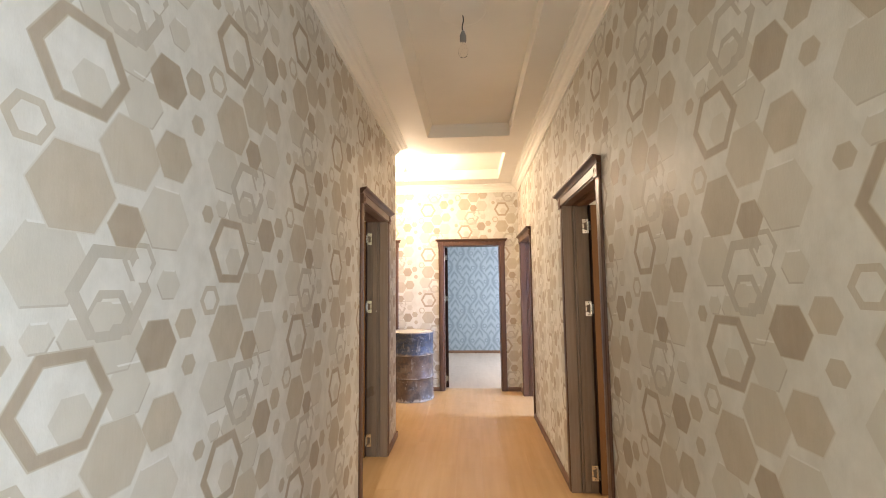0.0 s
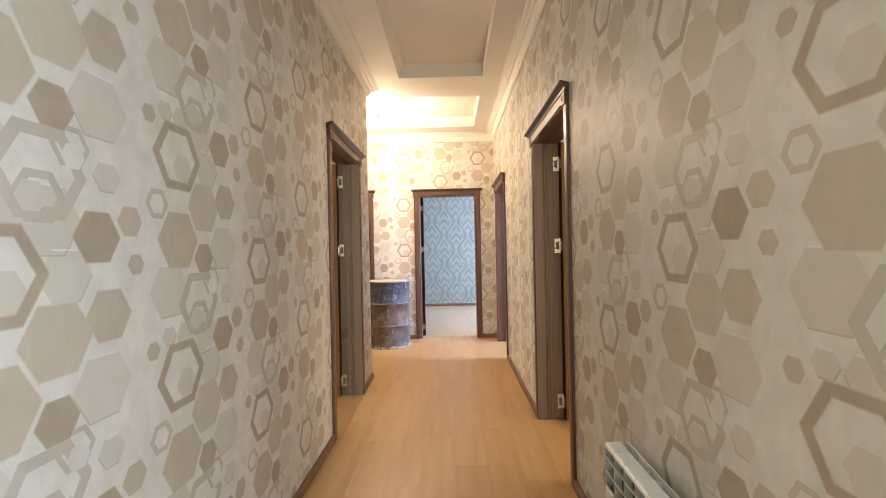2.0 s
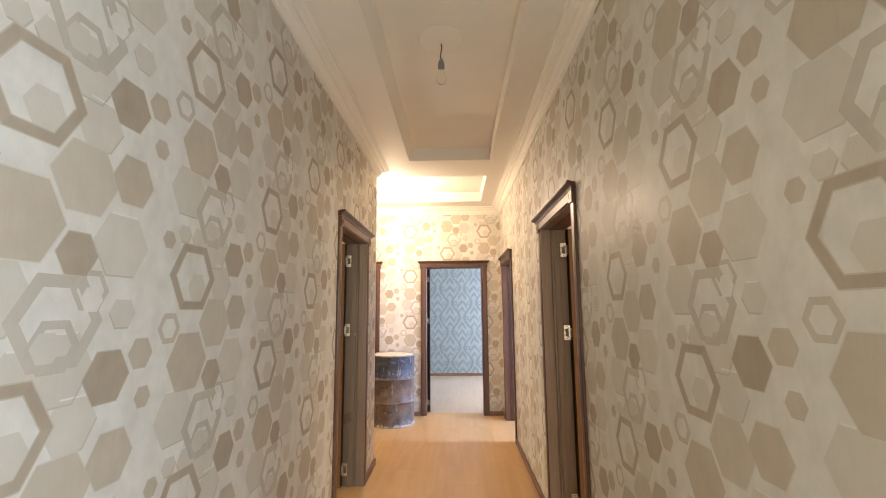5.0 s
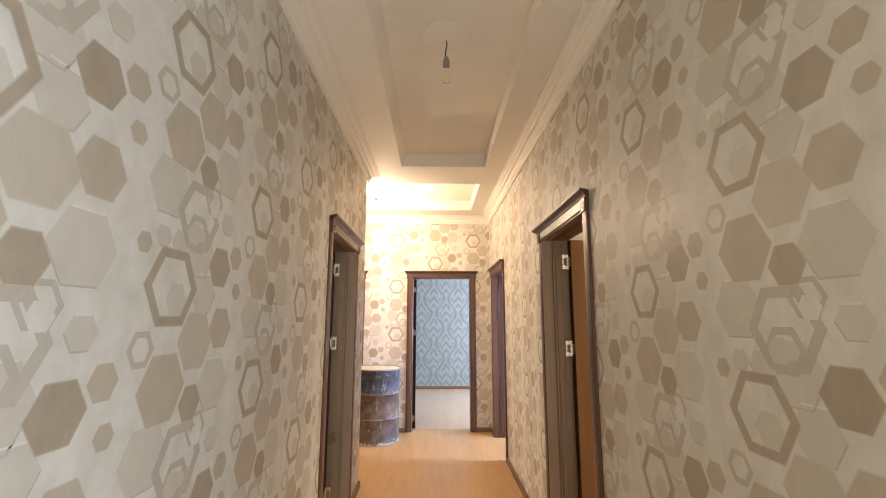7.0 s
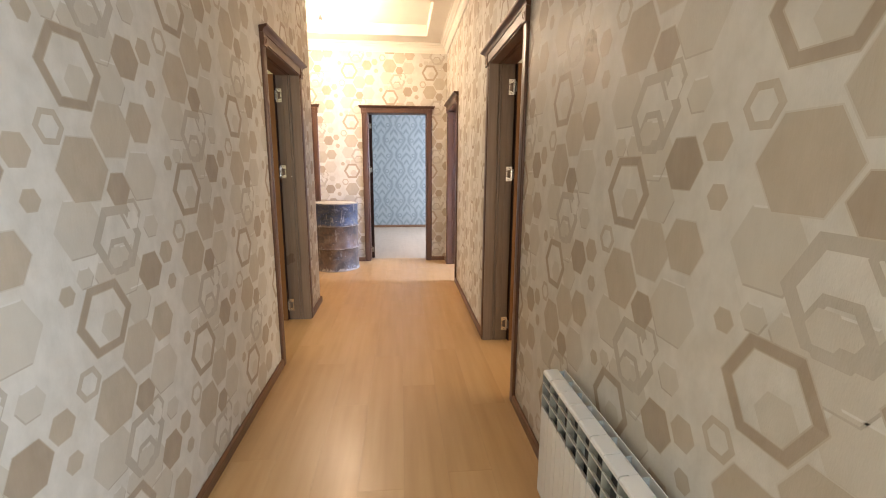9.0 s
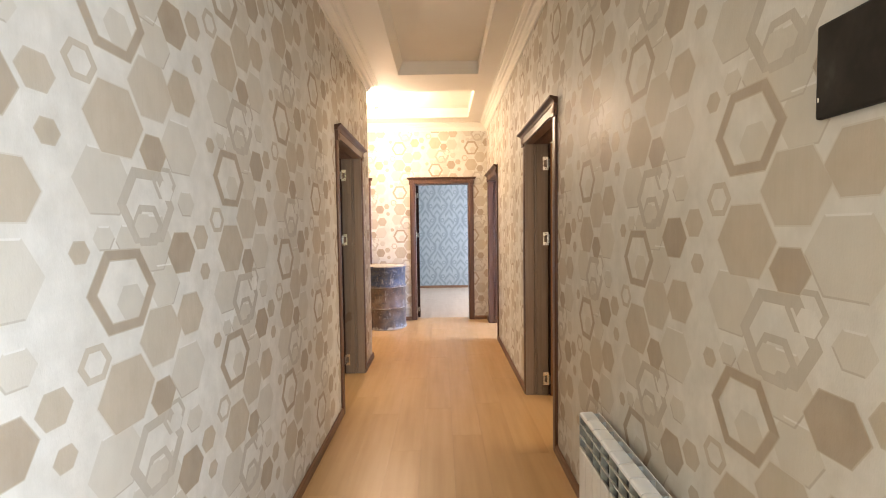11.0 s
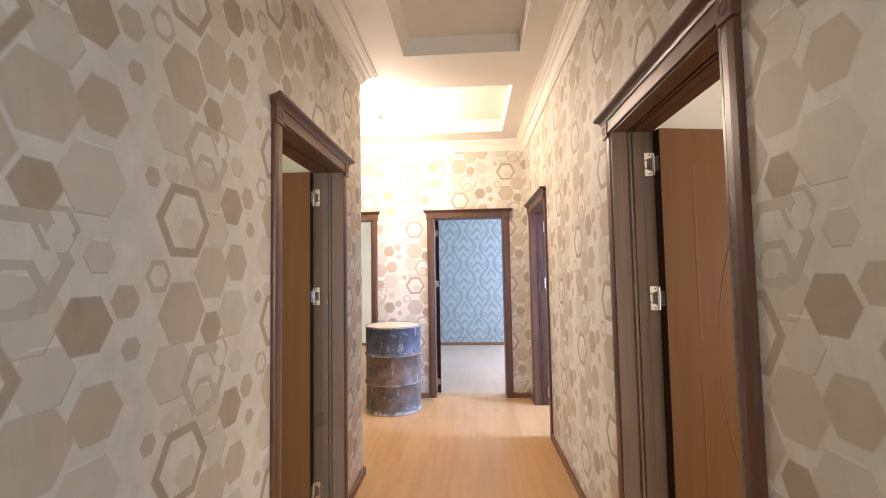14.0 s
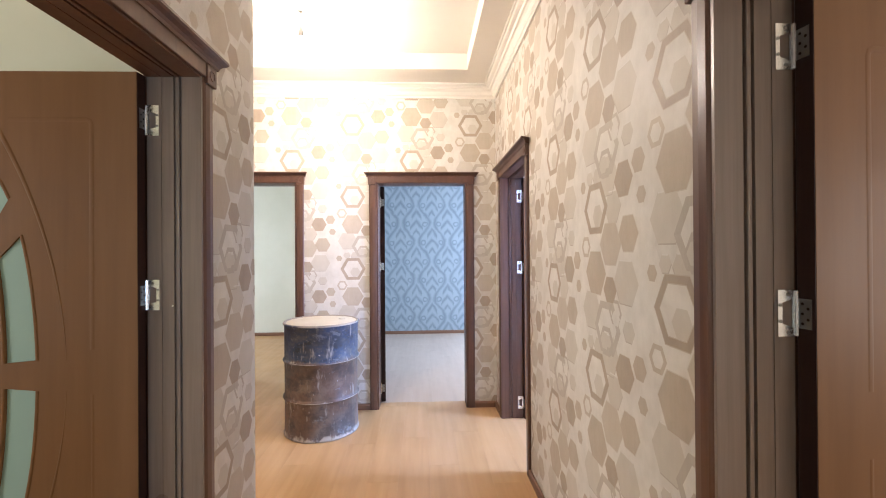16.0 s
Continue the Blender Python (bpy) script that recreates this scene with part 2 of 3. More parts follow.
def drum_paint():
    """Blue paint on the top third, rusty brown below, with plaster smears and drips."""
    n = Nodes("drum_paint", 0.5, 0.0)
    tc = n.add("ShaderNodeTexCoord")
    sep = n.add("ShaderNodeSeparateXYZ", Vector=tc.outputs["Object"])
    grime = n.noise(n.coords((5, 5, 5)), 1.0, 6, 0.7)
    edge = n.math("ADD", sep.outputs[2], n.math("MULTIPLY", n.math("SUBTRACT", grime, 0.5), 0.16))
    blue = n.ramp(n.noise(n.coords((9, 9, 14)), 1.0, 5, 0.7), [(0.36, (0.024, 0.027, 0.034)), (0.47, (0.030, 0.046, 0.088)), (0.60, (0.070, 0.074, 0.082)), (0.72, (0.13, 0.12, 0.11))])
    rust = n.ramp(grime, [(0.3, (0.060, 0.040, 0.028)), (0.5, (0.135, 0.082, 0.052)), (0.7, (0.22, 0.165, 0.12))])
    haze = n.noise(n.coords((3.2, 3.2, 3.6)), 1.0, 4, 0.6)
    rust = n.mix(n.ramp(haze, [(0.46, (0, 0, 0)), (0.64, (0.8, 0.8, 0.8))]), rust, (0.120, 0.098, 0.080))
    base = n.mix(n.ramp(edge, [(0.575, (0, 0, 0)), (0.595, (1, 1, 1))]), rust, blue)
    drips = n.noise(n.coords((26, 26, 5)), 1.0, 4, 0.65)
    base = n.mix(n.ramp(drips, [(0.585, (0, 0, 0)), (0.68, (0.75, 0.75, 0.75))]), base, (0.36, 0.33, 0.29))
    specks = n.noise(n.coords((45, 45, 38)), 1.0, 2)
    base = n.mix(n.ramp(specks, [(0.70, (0, 0, 0)), (0.75, (0.7, 0.7, 0.7))]), base, (0.5, 0.48, 0.45))
    stain = n.noise(n.coords((3.6, 3.6, 4.5)), 1.0, 5, 0.7)
    base = n.mix(n.ramp(stain, [(0.50, (0, 0, 0)), (0.60, (0.65, 0.65, 0.65))]), base, (0.034, 0.030, 0.027))
    splash = n.math("ADD", sep.outputs[2], n.math("MULTIPLY", n.math("SUBTRACT", n.noise(n.coords((14, 14, 9)), 1.0, 4, 0.7), 0.5), 0.16))
    base = n.mix(n.ramp(splash, [(0.012, (0.8, 0.8, 0.8)), (0.035, (0, 0, 0))]), base, (0.42, 0.38, 0.31))
    scuff = n.noise(n.coords((6, 6, 9)), 1.0, 5, 0.75)
    base = n.mix(n.ramp(scuff, [(0.60, (0, 0, 0)), (0.66, (0.55, 0.55, 0.55))]), base, (0.20, 0.21, 0.22))
    n.colour(base)
    n.rough(n.ramp(grime, [(0.3, (0.35,) * 3), (0.7, (0.7,) * 3)]))
    return n.bump(drips, 0.3, 0.004)


M_DRUM = drum_paint()
M_HOOP = plaster("worn_steel_edge", (0.24, 0.21, 0.18), (0.44, 0.40, 0.34))
M_DRUM_LID = plaster("drum_lid_dust", (0.48, 0.44, 0.36), (0.66, 0.62, 0.54))


# ---- mesh helpers ----
def mesh_of(name, bm):
    me = bpy.data.meshes.new(name)
    bmesh.ops.recalc_face_normals(bm, faces=bm.faces)
    bm.to_mesh(me)
    bm.free()
    return me


def part(name, bm, material, parent=None, label="", smooth=False):
    me = mesh_of(name, bm)
    me.materials.append(material)
    if smooth:
        me.shade_smooth()
    ob = new(name, me)
    ob.parent = parent
    return tagged(ob, label)


def thing(name, m, label, category, group="", kind=""):
    ob = new(name)
    ob.empty_display_size = 0.1
    ob.matrix_world = m
    return tagged(ob, label, category, group, kind)


def box(bm, x0, x1, y0, y1, z0, z1):
    v = [bm.verts.new((x, y, z)) for z in (z0, z1) for x, y in ((x0, y0), (x1, y0), (x1, y1), (x0, y1))]
    for f in ((3, 2, 1, 0), (4, 5, 6, 7), (0, 1, 5, 4), (1, 2, 6, 5), (2, 3, 7, 6), (3, 0, 4, 7)):
        bm.faces.new([v[i] for i in f])
    return bm


def soft_box(x0, x1, y0, y1, z0, z1, bevel=0.003, segments=2):
    bm = box(bmesh.new(), x0, x1, y0, y1, z0, z1)
    bmesh.ops.bevel(bm, geom=list(bm.edges), offset=bevel, segments=segments, affect="EDGES", profile=0.5)
    return bm


def prism(bm, profile, place, a, b):
    """A profile of (p, q) points drawn out from a to b: place(p, q, s) gives the point."""
    ra = [bm.verts.new(place(p, q, a)) for p, q in profile]
    rb = [bm.verts.new(place(p, q, b)) for p, q in profile]
    k = len(profile)
    for i in range(k):
        bm.faces.new((ra[i], ra[(i + 1) % k], rb[(i + 1) % k], rb[i]))
    bm.faces.new(ra[::-1])
    bm.faces.new(rb)
    return bm


def lathe(bm, profile, steps=32, cap=True):
    rings = [[bm.verts.new((r * math.cos(2 * math.pi * i / steps), r * math.sin(2 * math.pi * i / steps), z)) for i in range(steps)] for r, z in profile]
    for a, b in zip(rings, rings[1:]):
        for i in range(steps):
            bm.faces.new((a[i], a[(i + 1) % steps], b[(i + 1) % steps], b[i]))
    if cap:
        bm.faces.new(rings[0][::-1])
        bm.faces.new(rings[-1])
    return bm


# ---- walls ----
def holes(u0, u1, z0, z1, openings):
    """The rectangles that are left of a wall round its openings (a, b, bottom, top)."""
    out, at = [], u0
    for a, b, lo, hi in sorted(openings):
        out.append((at, a, z0, z1))
        if lo > z0:
            out.append((a, b, z0, lo))
        if hi < z1:
            out.append((a, b, hi, z1))
        at = b
    out.append((at, u1, z0, z1))
    return out


class Face:
    """A wall's visible face: a point on it, the way to a viewer's right, and the way out of the wall."""

    def __init__(self, at, right, out):
        self.at, self.right, self.out = Vector(at), Vector(right), Vector(out)

    def __call__(self, u, n, z):
        return self.at + u * self.right + n * self.out + Vector((0, 0, z))


def wall(name, face, rects, thick, material, label):
    bm = bmesh.new()
    for u0, u1, z0, z1 in rects:
        c = [face(u, n, z) for u, n, z in ((u0, 0, z0), (u1, -thick, z1))]
        lo = [min(a, b) for a, b in zip(*c)]
        hi = [max(a, b) for a, b in zip(*c)]
        box(bm, lo[0], hi[0], lo[1], hi[1], lo[2], hi[2])
    ob = part(name, bm, material, None)
    return tagged(ob, label, "wall", "", "structure")


def clip(poly, axis, limit, sign):
    """The part of a convex polygon on one side of a line."""
    out = []
    for i, p in enumerate(poly):
        q = poly[(i + 1) % len(poly)]
        dp, dq = sign * (limit - p[axis]), sign * (limit - q[axis])
        if dp >= 0:
            out.append(p)
        if (dp >= 0) != (dq >= 0):
            s = dp / (dp - dq)
            out.append((p[0] + s * (q[0] - p[0]), p[1] + s * (q[1] - p[1])))
    return out


def hexagon(u, z, r):
    return [(u + r * math.cos(math.pi / 3 * i), z + r * math.sin(math.pi / 3 * i)) for i in range(6)]


PERIOD_U, PERIOD_Z = 0.529, 0.642
# the printed motif: (kind, across, up, radius, inner radius), layer by layer
GHOSTS = [(-0.046, -0.392, 0.086), (0.242, -0.267, 0.086), (0.150, -0.008, 0.066), (0.023, -0.527, 0.045), (-0.054, -0.519, 0.032), (0.261, -0.425, 0.042), (0.105, -0.535, 0.085)]
LOOPS = [(0.096, -0.440, 0.108, 0.078), (0.092, -0.489, 0.060, 0.040), (-0.096, -0.147, 0.047, 0.030), (0.165, -0.375, 0.050, 0.036)]
SOLIDS = [(-0.003, -0.246, 0.093), (0.128, -0.138, 0.085), (0.262, -0.106, 0.067)]
DOTS = [(0.124, -0.301, 0.051), (0.231, 0.076, 0.065), (0.331, 0.118, 0.040), (0.349, 0.010, 0.027), (-0.122, 0.095, 0.025)]
WHITES = [(0.076, -0.490, 0.034), (-0.048, -0.462, 0.060), (0.170, -0.395, 0.030)]


def motif():
    """All flat pieces of the motif: polygon, height above the paper, material slot."""
    out = []
    for u, z, r in WHITES[1:2]:
        out.append((hexagon(u, z, r), 0.0003, 0))
    for i, (u, z, r) in enumerate(GHOSTS):
        out.append((hexagon(u, z, r), 0.0005 + 0.00007 * i, 1))
        h = hexagon(u, z, r)
        g = hexagon(u, z, r - 0.005)
        # emboss relief painted on: shade strips below, a highlight strip above
        out.append(([h[4], h[5], g[5], g[4]], 0.0011, 4))
        out.append(([h[1], h[2], g[2], g[1]], 0.0011, 5))
        out.append(([h[3], h[4], g[4], g[3]], 0.0011, 4) if i % 2 else ([h[5], h[0], g[0], g[5]], 0.0011, 4))
    for i, (u, z, r) in enumerate(SOLIDS):
        out.append((hexagon(u, z, r + 0.0035), 0.00118 + 0.00003 * i, 1))
        out.append((hexagon(u, z, r), 0.0013 + 0.0001 * i, 2 if i != 1 else 6))
    for i, (u, z, r, s) in enumerate(LOOPS):
        h, g = hexagon(u, z, r), hexagon(u, z, s)
        for k in range(6):
            out.append(([h[k], h[(k + 1) % 6], g[(k + 1) % 6], g[k]], 0.0018 + 0.0001 * i, 4 if i != 2 else 6))
    out.append((hexagon(*WHITES[0]), 0.0024, 1))
    out.append((hexagon(*WHITES[2]), 0.0024, 0))
    out.append((hexagon(0.020, -0.030, 0.046), 0.0006, 1))
    for i, (u, z, r) in enumerate(DOTS):
        out.append((hexagon(u, z, r + 0.003), 0.00252 + 0.00002 * i, 6))
        out.append((hexagon(u, z, r), 0.0026 + 0.0001 * i, 3 if i < 2 else 2))
    for high, r, s, slot in ((0.00295, 0.113, 0.081, 6), (0.0030, 0.1095, 0.0845, 3)):
        h, g = hexagon(0, 0, r), hexagon(0, 0, s)
        for k in range(6):
            out.append(([h[k], h[(k + 1) % 6], g[(k + 1) % 6], g[k]], high, slot))
    return [(poly, 0.3 * high, slot) for poly, high, slot in out]


MOTIF = motif()
M_SAND = paper("wallpaper_sand", (0.44, 0.38, 0.295), (0.53, 0.468, 0.375))


def hang_paper(parent, face, rects, u_ring, z_ring):
    """Prints the motif over a wall, half dropped from column to column, cut at the openings."""
    verts, faces, slots = [], [], []
    u_lo, u_hi = min(r[0] for r in rects), max(r[1] for r in rects)
    z_lo, z_hi = min(r[2] for r in rects), max(r[3] for r in rects)
    for i in range(math.floor((u_lo - u_ring) / PERIOD_U) - 1, math.ceil((u_hi - u_ring) / PERIOD_U) + 2):
        for j in range(math.floor((z_lo - z_ring) / PERIOD_Z) - 1, math.ceil((z_hi - z_ring) / PERIOD_Z) + 3):
            du, dz = u_ring + i * PERIOD_U, z_ring + (j + 0.5 * (i % 2)) * PERIOD_Z
            for poly, high, slot in MOTIF:
                moved = [(u + du, z + dz) for u, z in poly]
                for u0, u1, z0, z1 in rects:
                    p = moved
                    for axis, limit, sign in ((0, u0, -1), (0, u1, 1), (1, z0, -1), (1, z1, 1)):
                        p = clip(p, axis, limit, sign) if len(p) > 2 else []
                    if len(p) > 2:
                        faces.append(list(range(len(verts), len(verts) + len(p))))
                        verts.extend(face(u, high, z) for u, z in p)
                        slots.append(slot)
    me = bpy.data.meshes.new("wallpaper_hexagons")
    me.from_pydata(verts, [], faces)
    for m in (M_PAPER, M_PALE, M_TAN, M_BROWN, M_LINE_SHADE, M_EMBOSS_LIGHT, M_SAND):
        me.materials.append(m)
    me.polygons.foreach_set("material_index", slots)
    ob = new("wallpaper_hexagons", me)
    ob.parent = parent
    return tagged(ob, "embossed beige and brown hexagons of the wallpaper", "", "", "stuff")


TOP = 3.12
XL, XR, YF, YC, YN = -0.507, 0.926, 6.336, 4.466, -2.2
THICK = 0.165
HEAD = 2.03
FACE_LEFT = Face((XL, 0, 0), (0, 1, 0), (1, 0, 0))
FACE_RIGHT = Face((XR, 0, 0), (0, -1, 0), (-1, 0, 0))
FACE_FAR = Face((0, YF, 0), (1, 0, 0), (0, -1, 0))
DOOR_L, DOOR_R, DOOR_B = (3.117, 3.984), (2.534, 3.394), (5.169, 6.06)
DOOR_F, DOOR_W = (-0.145, 0.657), (-1.655, -0.855)
NEAR_OPEN = (-1.0, -0.1)
HALL_X = -2.6

rects_left = holes(YN, YC, 0, TOP, [(*DOOR_L, 0, HEAD)])
rects_right = holes(-YF, -YN, 0, TOP, [(-b, -a, 0, HEAD) for a, b in (DOOR_R, DOOR_B, NEAR_OPEN)])
rects_far = holes(HALL_X, XR, 0, TOP, [(*DOOR_F, 0, HEAD), (*DOOR_W, 0, HEAD)])
wall_left = wall("wall_left", FACE_LEFT, rects_left, THICK, M_PAPER, "corridor wall with cream hexagon wallpaper and a doorway")
wall_right = wall("wall_right", FACE_RIGHT, rects_right, THICK, M_PAPER, "long corridor wall with cream hexagon wallpaper and doorways")
wall_far = wall("wall_far", FACE_FAR, rects_far, THICK, M_PAPER, "hall end wall with cream hexagon wallpaper, two doorways")
hang_paper(wall_left, FACE_LEFT, [(max(a, -0.6), b, c, min(d, 2.9)) for a, b, c, d in rects_left if b > -0.6], 0.957, 1.873)
hang_paper(wall_right, FACE_RIGHT, [(a, min(b, 0.7), c, min(d, 2.9)) for a, b, c, d in rects_right if a < 0.7], -1.435, 1.2535)
hang_paper(wall_far, FACE_FAR, [(a, b, c, min(d, 2.9)) for a, b, c, d in rects_far], 0.170, 2.2226)



def wrinkle(parent, face, u, z, wide, high):
    """A crumpled patch where the paper was glued down again."""
    bm = bmesh.new()
    n, grid = 26, []
    for j in range(n + 1):
        row = []
        for i in range(n + 1):
            a, b = 2 * i / n - 1, 2 * j / n - 1
            fade = max(0.0, 1 - (a * a + b * b)) ** 0.7
            ridge = 1 - abs(noise.noise(Vector((2.3 * a + 1.2 * b, 1.4 * b, 4.7)))) * 2.4
            fine = noise.noise(Vector((7 * a, 6 * b, 1.3)))
            row.append(bm.verts.new(face(u + a * wide / 2, -0.0006 + fade * (0.0018 + 0.0022 * max(0.0, ridge) + 0.001 * fine), z + b * high / 2)))
        grid.append(row)
    for j in range(n):
        for i in range(n):
            bm.faces.new((grid[j][i], grid[j][i + 1], grid[j + 1][i + 1], grid[j + 1][i]))
    return part("wallpaper_wrinkle", bm, M_CREASE, parent, "crumpled patch of beige wallpaper", True)


M_CREASE = paper("creased_paper", (0.40, 0.335, 0.25), (0.50, 0.43, 0.335))
wrinkle(wall_right, FACE_RIGHT, -1.752, 1.722, 0.11, 0.09)

face_near = Face((0, YN, 0), (-1, 0, 0), (0, 1, 0))
wall("wall_near", face_near, [(-XR, -XL, 0, TOP)], THICK, M_PAPER, "plain wall that closes the corridor")
face_hall_south = Face((0, YC, 0), (-1, 0, 0), (0, 1, 0))
wall("wall_hall_south", face_hall_south, [(-XL + THICK, -HALL_X, 0, TOP)], 0.10, M_PAPER, "hall side wall with cream wallpaper")
wall("wall_hall_west", Face((HALL_X, 0, 0), (0, 1, 0), (1, 0, 0)), [(YC, YF, 0, TOP)], THICK, M_PAPER, "hall side wall with cream wallpaper")


def room(tag, x0, x1, y0, y1, window, material, skip=()):
    """The plain outer walls of a room beyond a doorway; window: (side, from, to)."""
    sides = {
        "east": (Face((x1, 0, 0), (0, -1, 0), (-1, 0, 0)), (-y1, -y0)),
        "west": (Face((x0, 0, 0), (0, 1, 0), (1, 0, 0)), (y0, y1)),
        "north": (Face((0, y1, 0), (1, 0, 0), (0, -1, 0)), (x0, x1)),
        "south": (Face((0, y0, 0), (-1, 0, 0), (0, 1, 0)), (-x1, -x0)),
    }
    for side, (face, (a, b)) in sides.items():
        if side in skip:
            continue
        opening = []
        if window[0] == side:
            p, q = window[1:]
            opening = [(-q, -p, 0.85, 2.15) if side == "east" else (p, q, 0.85, 2.15)]
        wall("wall_" + tag + "_" + side, face, holes(a, b, 0, TOP, opening), 0.06, material, "plain painted wall of an adjoining room")


room("near", 1.10, 4.0, -2.2, 0.3, ("east", -1.85, -0.35), M_ROOM, ("west",))
room("east", 1.10, 4.5, 0.45, 3.72, ("east", 1.4, 3.0), M_ROOM, ("west",))
room("north_east", 1.10, 4.0, 3.86, 6.30, ("east", 4.74, 5.36), M_ROOM, ("west",))
room("blue", -0.62, 3.2, 6.52, 9.82, ("east", 7.4, 9.0), M_DAMASK, ("south",))
room("west_room", -4.0, -0.75, 6.52, 9.85, ("west", 7.4, 9.0), M_GREEN, ("south",))
room("west", -4.0, -0.68, 0.4, 4.20, ("west", 1.4, 3.0), M_GREEN, ("east",))


# ---- ceiling ----
SOFFIT, UPPER = 2.89, 3.02
COFFER = (-0.16, 0.632, -1.7, 4.29)
HALL_COFFER = (-2.2, 0.635, 4.82, 5.95)


def ceiling():
    bm = bmesh.new()
    # corridor: soffit strips round its coffer
    x0, x1, y0, y1 = COFFER
    for r in ((XL - 0.1, x0, YN, YC), (x1, XR + 0.1, YN, YC), (x0, x1, YN, y0), (x0, x1, y1, YC)):
        box(bm, *r, SOFFIT, UPPER + 0.02)
    x0, x1, y0, y1 = HALL_COFFER
    for r in ((HALL_X - 0.1, x0, YC, YF + 0.1), (x1, XR + 0.1, YC, YF + 0.1), (x0, x1, YC, y0), (x0, x1, y1, YF + 0.1)):
        box(bm, *r, SOFFIT, UPPER + 0.02)
    x0, x1, y0, y1 = COFFER
    prism(bm, [(x0 - 0.002, SOFFIT + 0.001), (x0 + 0.045, UPPER + 0.002), (x0 - 0.002, UPPER + 0.002)], lambda p, q, s: (p, s, q), y0, y1)
    box(bm, HALL_X - 0.1, XR + 0.1, YN - 0.1, YF + 0.1, UPPER, TOP)
    return tagged(part("ceiling", bm, M_CEILING), "cream plaster ceiling with two recessed trays", "ceiling", "", "structure")


ceiling()
for tag, r in (("near", (1.08, 4.06, -2.26, 0.26)), ("east", (1.08, 4.56, 0.39, 3.77)), ("north_east", (1.08, 4.06, 3.80, 6.5)), ("blue", (-0.68, 3.26, 6.49, 9.9)), ("west_room", (-4.06, -0.69, 6.49, 9.92)), ("west", (-4.06, -0.66, 0.34, 4.26))):
    tagged(part("ceiling_" + tag, box(bmesh.new(), *r, 3.0, 3.14), M_CEILING), "plain white ceiling of an adjoining room", "ceiling", "", "structure")

OUTLINE = [(XL, YN), (XR, YN), (XR, YF), (HALL_X, YF), (HALL_X, YC), (XL, YC)]
CORNICE = [(0.0, 0.105), (0.012, 0.105), (0.014, 0.088), (0.026, 0.078), (0.034, 0.055), (0.046, 0.043), (0.060, 0.040), (0.066, 0.026), (0.090, 0.018), (0.098, 0.010), (0.110, 0.010), (0.110, 0.0), (0.0, 0.0)]


def cornice():
    """The moulding runs round the room and is mitred at each corner."""
    bm = bmesh.new()
    k, rings = len(OUTLINE), []
    for i, p in enumerate(OUTLINE):
        a, b = OUTLINE[i - 1], OUTLINE[(i + 1) % k]
        n1, n2 = Vector((-(p[1] - a[1]), p[0] - a[0])).normalized(), Vector((-(b[1] - p[1]), b[0] - p[0])).normalized()
        m = n1 + n2
        rings.append([bm.verts.new((p[0] + m.x * q, p[1] + m.y * q, SOFFIT - d)) for q, d in CORNICE])
    for i in range(k):
        a, b = rings[i], rings[(i + 1) % k]
        for j in range(len(CORNICE)):
            bm.faces.new((a[j], b[j], b[(j + 1) % len(CORNICE)], a[(j + 1) % len(CORNICE)]))
    return tagged(part("cornice", bm, M_CORNICE), "white stepped plaster cornice under the ceiling", "cornice", "", "structure")


cornice()


# ---- skirting ----
SKIRT = [(0, 0), (0.014, 0), (0.014, 0.045), (0.010, 0.055), (0.004, 0.060), (0, 0.060)]


def skirting(name, face, a, b):
    bm = prism(bmesh.new(), SKIRT, lambda p, q, s: face(s, p + 0.004, q), a, b)
    return tagged(part(name, bm, M_SKIRT), "dark brown wooden skirting board along the wall", "skirting", "skirting boards", "structure")


LEG = 0.067
for a, b in ((YN, DOOR_L[0] - LEG), (DOOR_L[1] + LEG, YC)):
    skirting("baseboard", FACE_LEFT, a, b)
for a, b in ((-YF, -DOOR_B[1] - LEG), (-DOOR_B[0] + LEG, -DOOR_R[1] - LEG), (-DOOR_R[0] + LEG, 0.7)):
    skirting("baseboard", FACE_RIGHT, a, b)
for a, b in ((HALL_X, DOOR_W[0] - LEG), (DOOR_W[1] + LEG, DOOR_F[0] - LEG), (DOOR_F[1] + LEG, XR - 0.02)):
    skirting("baseboard", FACE_FAR, a, b)
skirting("baseboard", face_hall_south, -XL - 0.018, -HALL_X)
skirting("baseboard", Face((0, 9.82, 0), (1, 0, 0), (0, -1, 0)), -0.62, 3.2)
skirting("baseboard", Face((0, 9.85, 0), (1, 0, 0), (0, -1, 0)), -4.0, -0.75)


# ---- doors ----
def strip(bm, points, wide, high, y, sign, taper=False):
    """A thin rounded moulding along a line of (x, z) points on a door's face at y; tapered ones thin out towards their end."""
    prof = [(-wide / 2, 0), (-wide / 4, high * 0.8), (0, high), (wide / 4, high * 0.8), (wide / 2, 0)]
    rings = []
    for i, p in enumerate(points):
        a, b = points[max(i - 1, 0)], points[min(i + 1, len(points) - 1)]
        t = Vector((b[0] - a[0], b[1] - a[1])).normalized()
        k = max(0.1, (1 - i / (len(points) - 1)) ** 0.7) if taper else 1.0
        rings.append([bm.verts.new((p[0] - t.y * q * k, y + sign * h * k, p[1] + t.x * q * k)) for q, h in prof])
    for a, b in zip(rings, rings[1:]):
        for j in range(len(prof) - 1):
            bm.faces.new((a[j], a[j + 1], b[j + 1], b[j]))


def oval(cx, cz, a, b, t):
    return (cx + a * math.cos(radians(t)), cz + b * math.sin(radians(t)))


def almond(cx, cz, a, b, t):
    """A point of an oval that is pointed above and below."""
    c = math.cos(radians(t))
    return (cx + a * c * abs(c), cz + b * math.sin(radians(t)))


